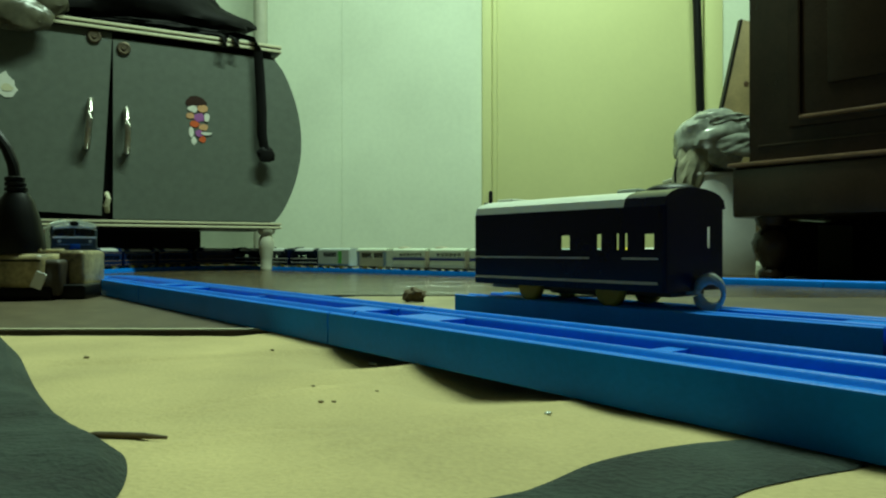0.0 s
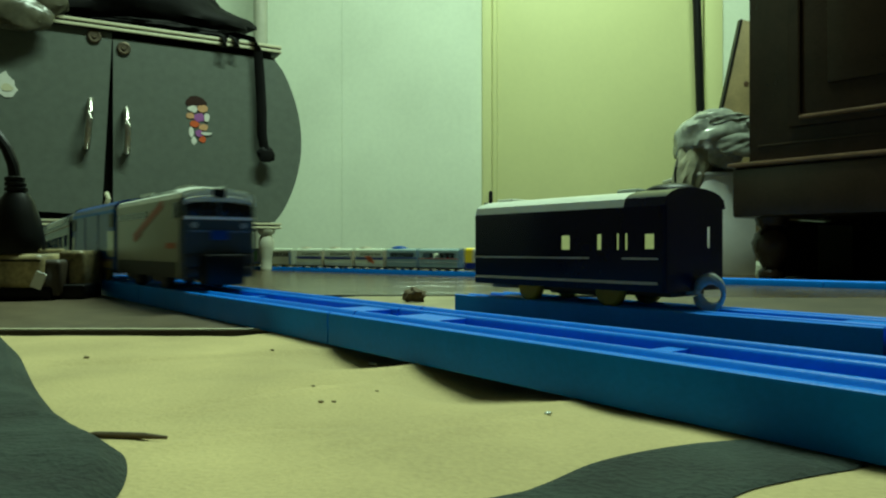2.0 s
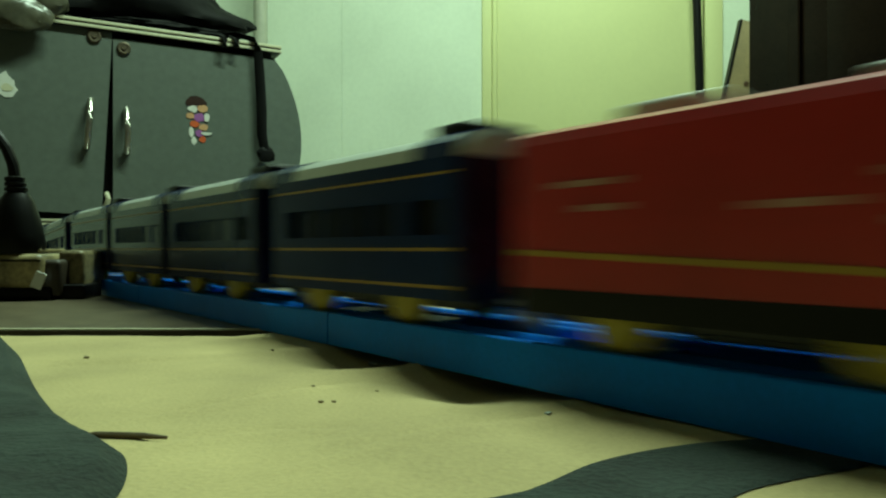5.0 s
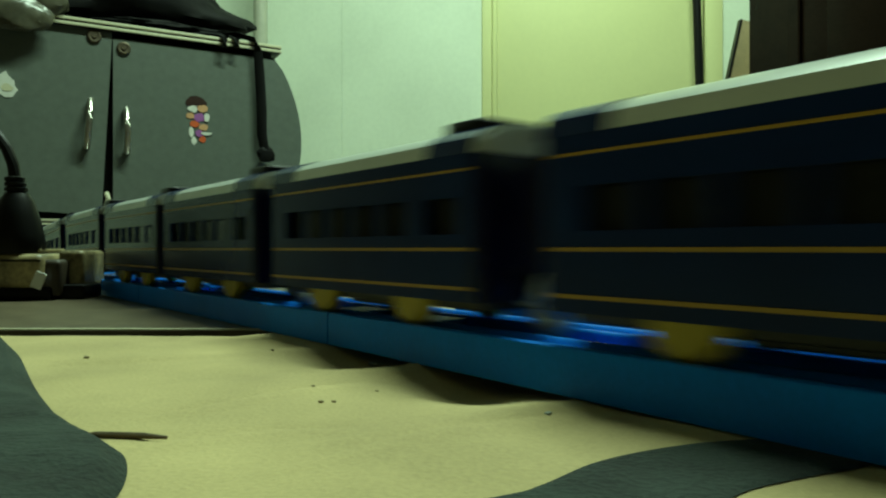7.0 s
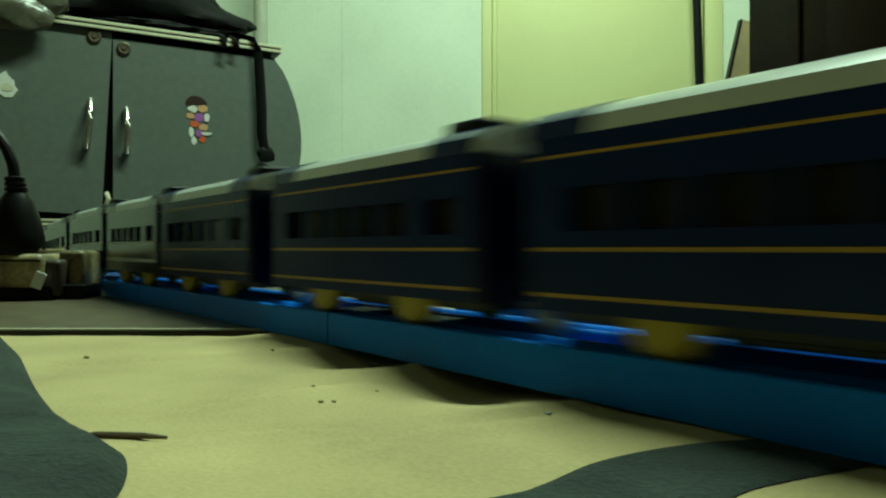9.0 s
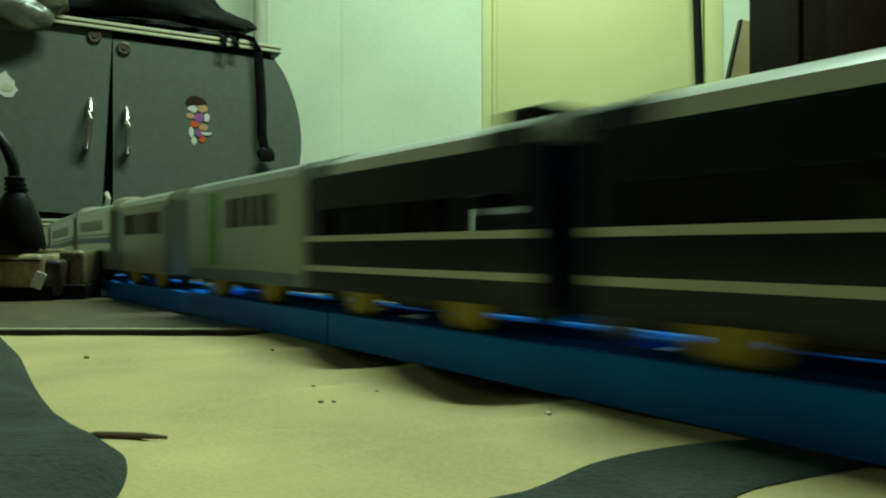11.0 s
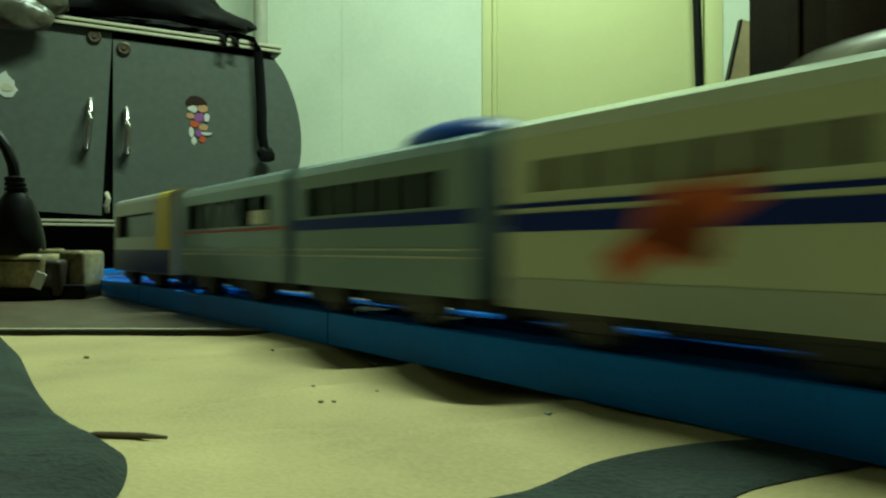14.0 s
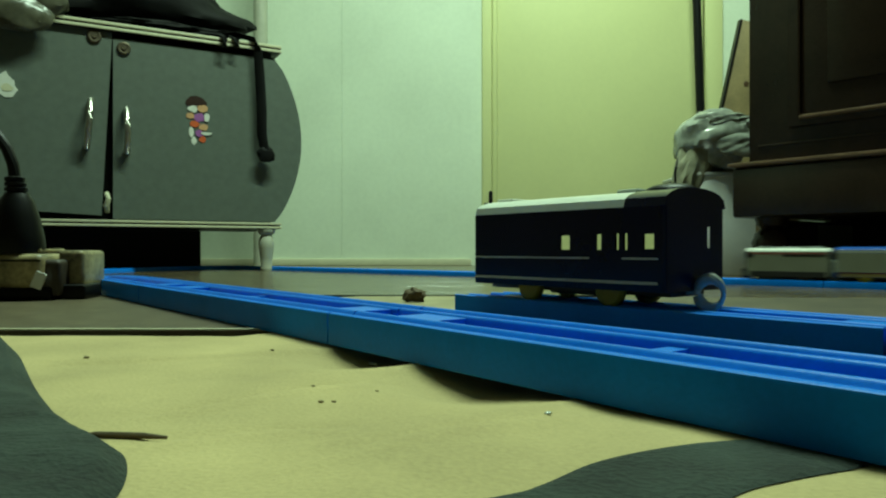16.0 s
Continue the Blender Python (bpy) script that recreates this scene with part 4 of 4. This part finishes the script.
def silver_car(stripe_mat, label, hump):
    length = 0.097 if hump else 0.1145
    car = coach("toy_coach", label, length, SILVER, SILVER, slits(-length / 2 + 0.009, length / 2 - 0.014, 6, 0.0335 if hump else 0.0318, 0.0428, 0.0007), "dark", 47, 11, 6, BLUEGREY, lining=(-0.044, 0.044) if hump else (-0.05, 0.002))
    z = 0.0290 if hump else 0.0298
    stripe(car, -length / 2 + 0.002, length / 2 - 0.002, z, z + (0.0035 if hump else 0.0012), stripe_mat)
    for q in (0.0205, 0.0225):
        stripe(car, -length / 2 + 0.002, length / 2 - 0.002, q, q + 0.0005, WHITEP, W / 2, "groove_line")
    if hump:
        bm = bmesh.new()
        bmesh.ops.create_uvsphere(bm, u_segments=20, v_segments=10, radius=1, matrix=Matrix.Translation((0.022, 0, 0.052)) @ Matrix.Diagonal((0.024, 0.014, 0.007, 1)))
        part("roof_hump", bm, BLUEP, car, "blue rounded roof hump")
    else:
        roof_unit(car, 0.010, (0.050, 0.016, 0.003), 0.0518, WHITEP)
        # white plate paints the brightness seen through an open window
        part("bright_plate", box((0.0325, -W / 2 + 0.0004, 0.0348), (0.012, 0.0014, 0.0052)), BRIGHTW, car, "white plate painting the bright view through a window")
    return car


def tail_car():
    length = 0.113
    car = coach("toy_coach", "white and blue toy tail coach with broad yellow end", length, WHITEP, WHITEP, slits(-0.051, 0.028, 1, 0.0296, 0.0425), "dark", 49, 10, 5, WHITEP, end_holes=False)
    stripe(car, -0.0545, 0.0545, 0.0102, 0.0225, BAND)
    stripe(car, 0.0335, 0.0550, 0.0226, 0.0490, YELLOW, W / 2, "yellow_block")
    part("yellow_roof_edge", extrude(roof_profile(W + 0.0005, 0.0489, 0.0053), 0.0335, 0.0550), YELLOW, car)
    part("window_lining", box((-0.0125, 0, 0.036), (0.081, 0.030, 0.016)), GLASSD, car)
    return car


def parked_coach():
    length = 0.118
    h = length / 2
    holes = [(0.0022, 0.0085, 0.0277, 0.0343), (0.0234, 0.0268, 0.0277, 0.0345), (0.0342, 0.0363, 0.0277, 0.0347), (0.0386, 0.0408, 0.0277, 0.0347), (0.0486, 0.0541, 0.0280, 0.0343)]
    car = coach("toy_sleeper_coach", "parked dark navy toy sleeper coach with pale roof and stripes", length, NAVY2, PALEROOF, holes, rise=8, group="parked", far_holes=slits(-0.052, 0.0558, 1, 0.024, 0.038))
    stripe(car, -h + 0.002, 0.020, 0.0235, 0.0243, WSTRIPE, W / 2)
    stripe(car, 0.038, h - 0.003, 0.0235, 0.0243, WSTRIPE, W / 2)
    stripe(car, -h + 0.002, h - 0.003, 0.0130, 0.0142, WSTRIPE, W / 2)
    part("roof_end", extrude(roof_profile(W + 0.0006, 0.0459, 0.0084), h - 0.020, h + 0.0003), NAVY2, car)
    bm = bmesh.new()
    bmesh.ops.create_uvsphere(bm, u_segments=20, v_segments=10, radius=1, matrix=Matrix.Translation((h - 0.012, 0, 0.0535)) @ Matrix.Diagonal((0.012, 0.010, 0.0035, 1)))
    part("roof_fan", bm, DARK, car)
    roof_unit(car, -h + 0.008, (0.012, 0.016, 0.003), 0.0535, PALEROOF)
    roof_unit(car, h - 0.028, (0.012, 0.020, 0.003), 0.0535, GREYP)
    return car


W = 0.0462
car = parked_coach()
W = 0.0375
p = siding(-0.2275) + Vector((SIDE_NORMAL.x, SIDE_NORMAL.y, 0)) * 0.00435
car.matrix_basis = pose(p.x, p.y, p.z + RUN, 0, 0, math.degrees(math.atan2(SIDE_V.y, SIDE_V.x)))

NAVY_LABEL = "navy blue toy sleeper coach with yellow stripes, pale roof"
makers = [(locomotive(), 0.0, 0.122), (tender(), 0.128, 0.125), (striped_coach(YSTRIPE, NAVY_LABEL, 0.123), 0.266, 0.123), (red_car(), 0.403, 0.103)]
short = striped_coach(YSTRIPE, NAVY_LABEL, 0.108)
makers += [(short if k == 0 else copy_thing(short, Matrix.Identity(4)), u, 0.108) for k, u in enumerate((0.523, 0.645, 0.762))]
first = striped_coach(YSTRIPE, NAVY_LABEL)
makers += [(first if k == 0 else copy_thing(first, Matrix.Identity(4)), u, 0.115) for k, u in enumerate((0.88, 1.015, 1.145, 1.27, 1.40, 1.535))]
pale = striped_coach(WSTRIPE, "dark navy toy coach with white stripes", 0.110, NAVY3, upper=False, wide=0.0005)
makers += [(pale if k == 0 else copy_thing(pale, Matrix.Identity(4)), u, 0.110) for k, u in enumerate((1.655, 1.775, 1.895))]
makers += [(grey_car(), 2.006, 0.118), (white_car(), 2.15, 0.101)]
exp = express_car(False)
makers += [(exp, 2.27, 0.102), (copy_thing(exp, Matrix.Identity(4)), 2.382, 0.102), (express_car(True), 2.494, 0.098)]
makers += [(silver_car(BAND, "silver toy coach with blue stripe and blue roof hump", True), 2.6, 0.097), (silver_car(REDP, "silver toy coach with thin red stripe and dark windows", False), 2.702, 0.1145), (tail_car(), 2.832, 0.113)]

# where the train's front is along the loop, second by second
HEAD = [(0, -0.6935), (0.6, -0.5985), (1.0, -0.5325), (1.5, -0.4365), (2.0, -0.3425), (2.5, -0.2290), (2.9, -0.1320), (3.5, 0.0185), (4.2, 0.1835), (5.2, 0.4435), (6.3, 0.7275), (6.9, 0.8695),
        (7.5, 0.980), (8.1, 1.116), (8.7, 1.217), (9.2, 1.317), (10.2, 1.578), (11.3, 1.867), (11.9, 2.011), (12.5, 2.15), (13.1, 2.281), (13.7, 2.402), (14.0, 2.474), (14.3, 2.541), (14.9, 2.664), (15.2, 2.735), (15.5, 2.816), (15.8, 2.885), (16.0, 2.933)]
HT, HS = np.array([a for a, _ in HEAD]), np.array([b for _, b in HEAD])
SLOPE = np.gradient(HS, HT)


def head_at(t):
    i = int(min(max(np.searchsorted(HT, t) - 1, 0), len(HT) - 2))
    w = HT[i + 1] - HT[i]
    u = (t - HT[i]) / w
    return float(HS[i] * (2 * u ** 3 - 3 * u * u + 1) + SLOPE[i] * w * (u ** 3 - 2 * u * u + u) + HS[i + 1] * (3 * u * u - 2 * u ** 3) + SLOPE[i + 1] * w * (u ** 3 - u * u))


def car_pose(s_front, length):
    a, b = on_loop(s_front - length / 2 + 0.025), on_loop(s_front - length / 2 - 0.025)
    d = a - b
    mid = (a + b) / 2
    return pose(mid.x, mid.y, mid.z + RUN, 0, -math.degrees(math.asin(d.z / d.length)), math.degrees(math.atan2(d.y, d.x)))


# floor planks, each with its own edges
plank = mesh_of("plank", box((0, 0, -0.006), (4.7, 0.1495, 0.012), 0.0012, 1), FLOORW)
for k in range(41):
    part("plank", plank, None, floor, m=Matrix.Translation((0.3 + 0.01 * math.sin(k * 2.1), 1.032 + 0.152 * (k - 27), 0)))


def motions():
    for ob, u, length in makers:
        walk(ob, [(0.1 * i, car_pose(head_at(0.1 * i) - u, length)) for i in range(161)])
        for axle in [o for o in ob.children if o.name.startswith("axle")]:
            x = axle.location.x
            walk(axle, [(i / FPS, pose(x, 0, 0.0096, 0, math.degrees((head_at(i / FPS) - head_at(0)) / 0.0078), 0)) for i in range(481)])


motions()
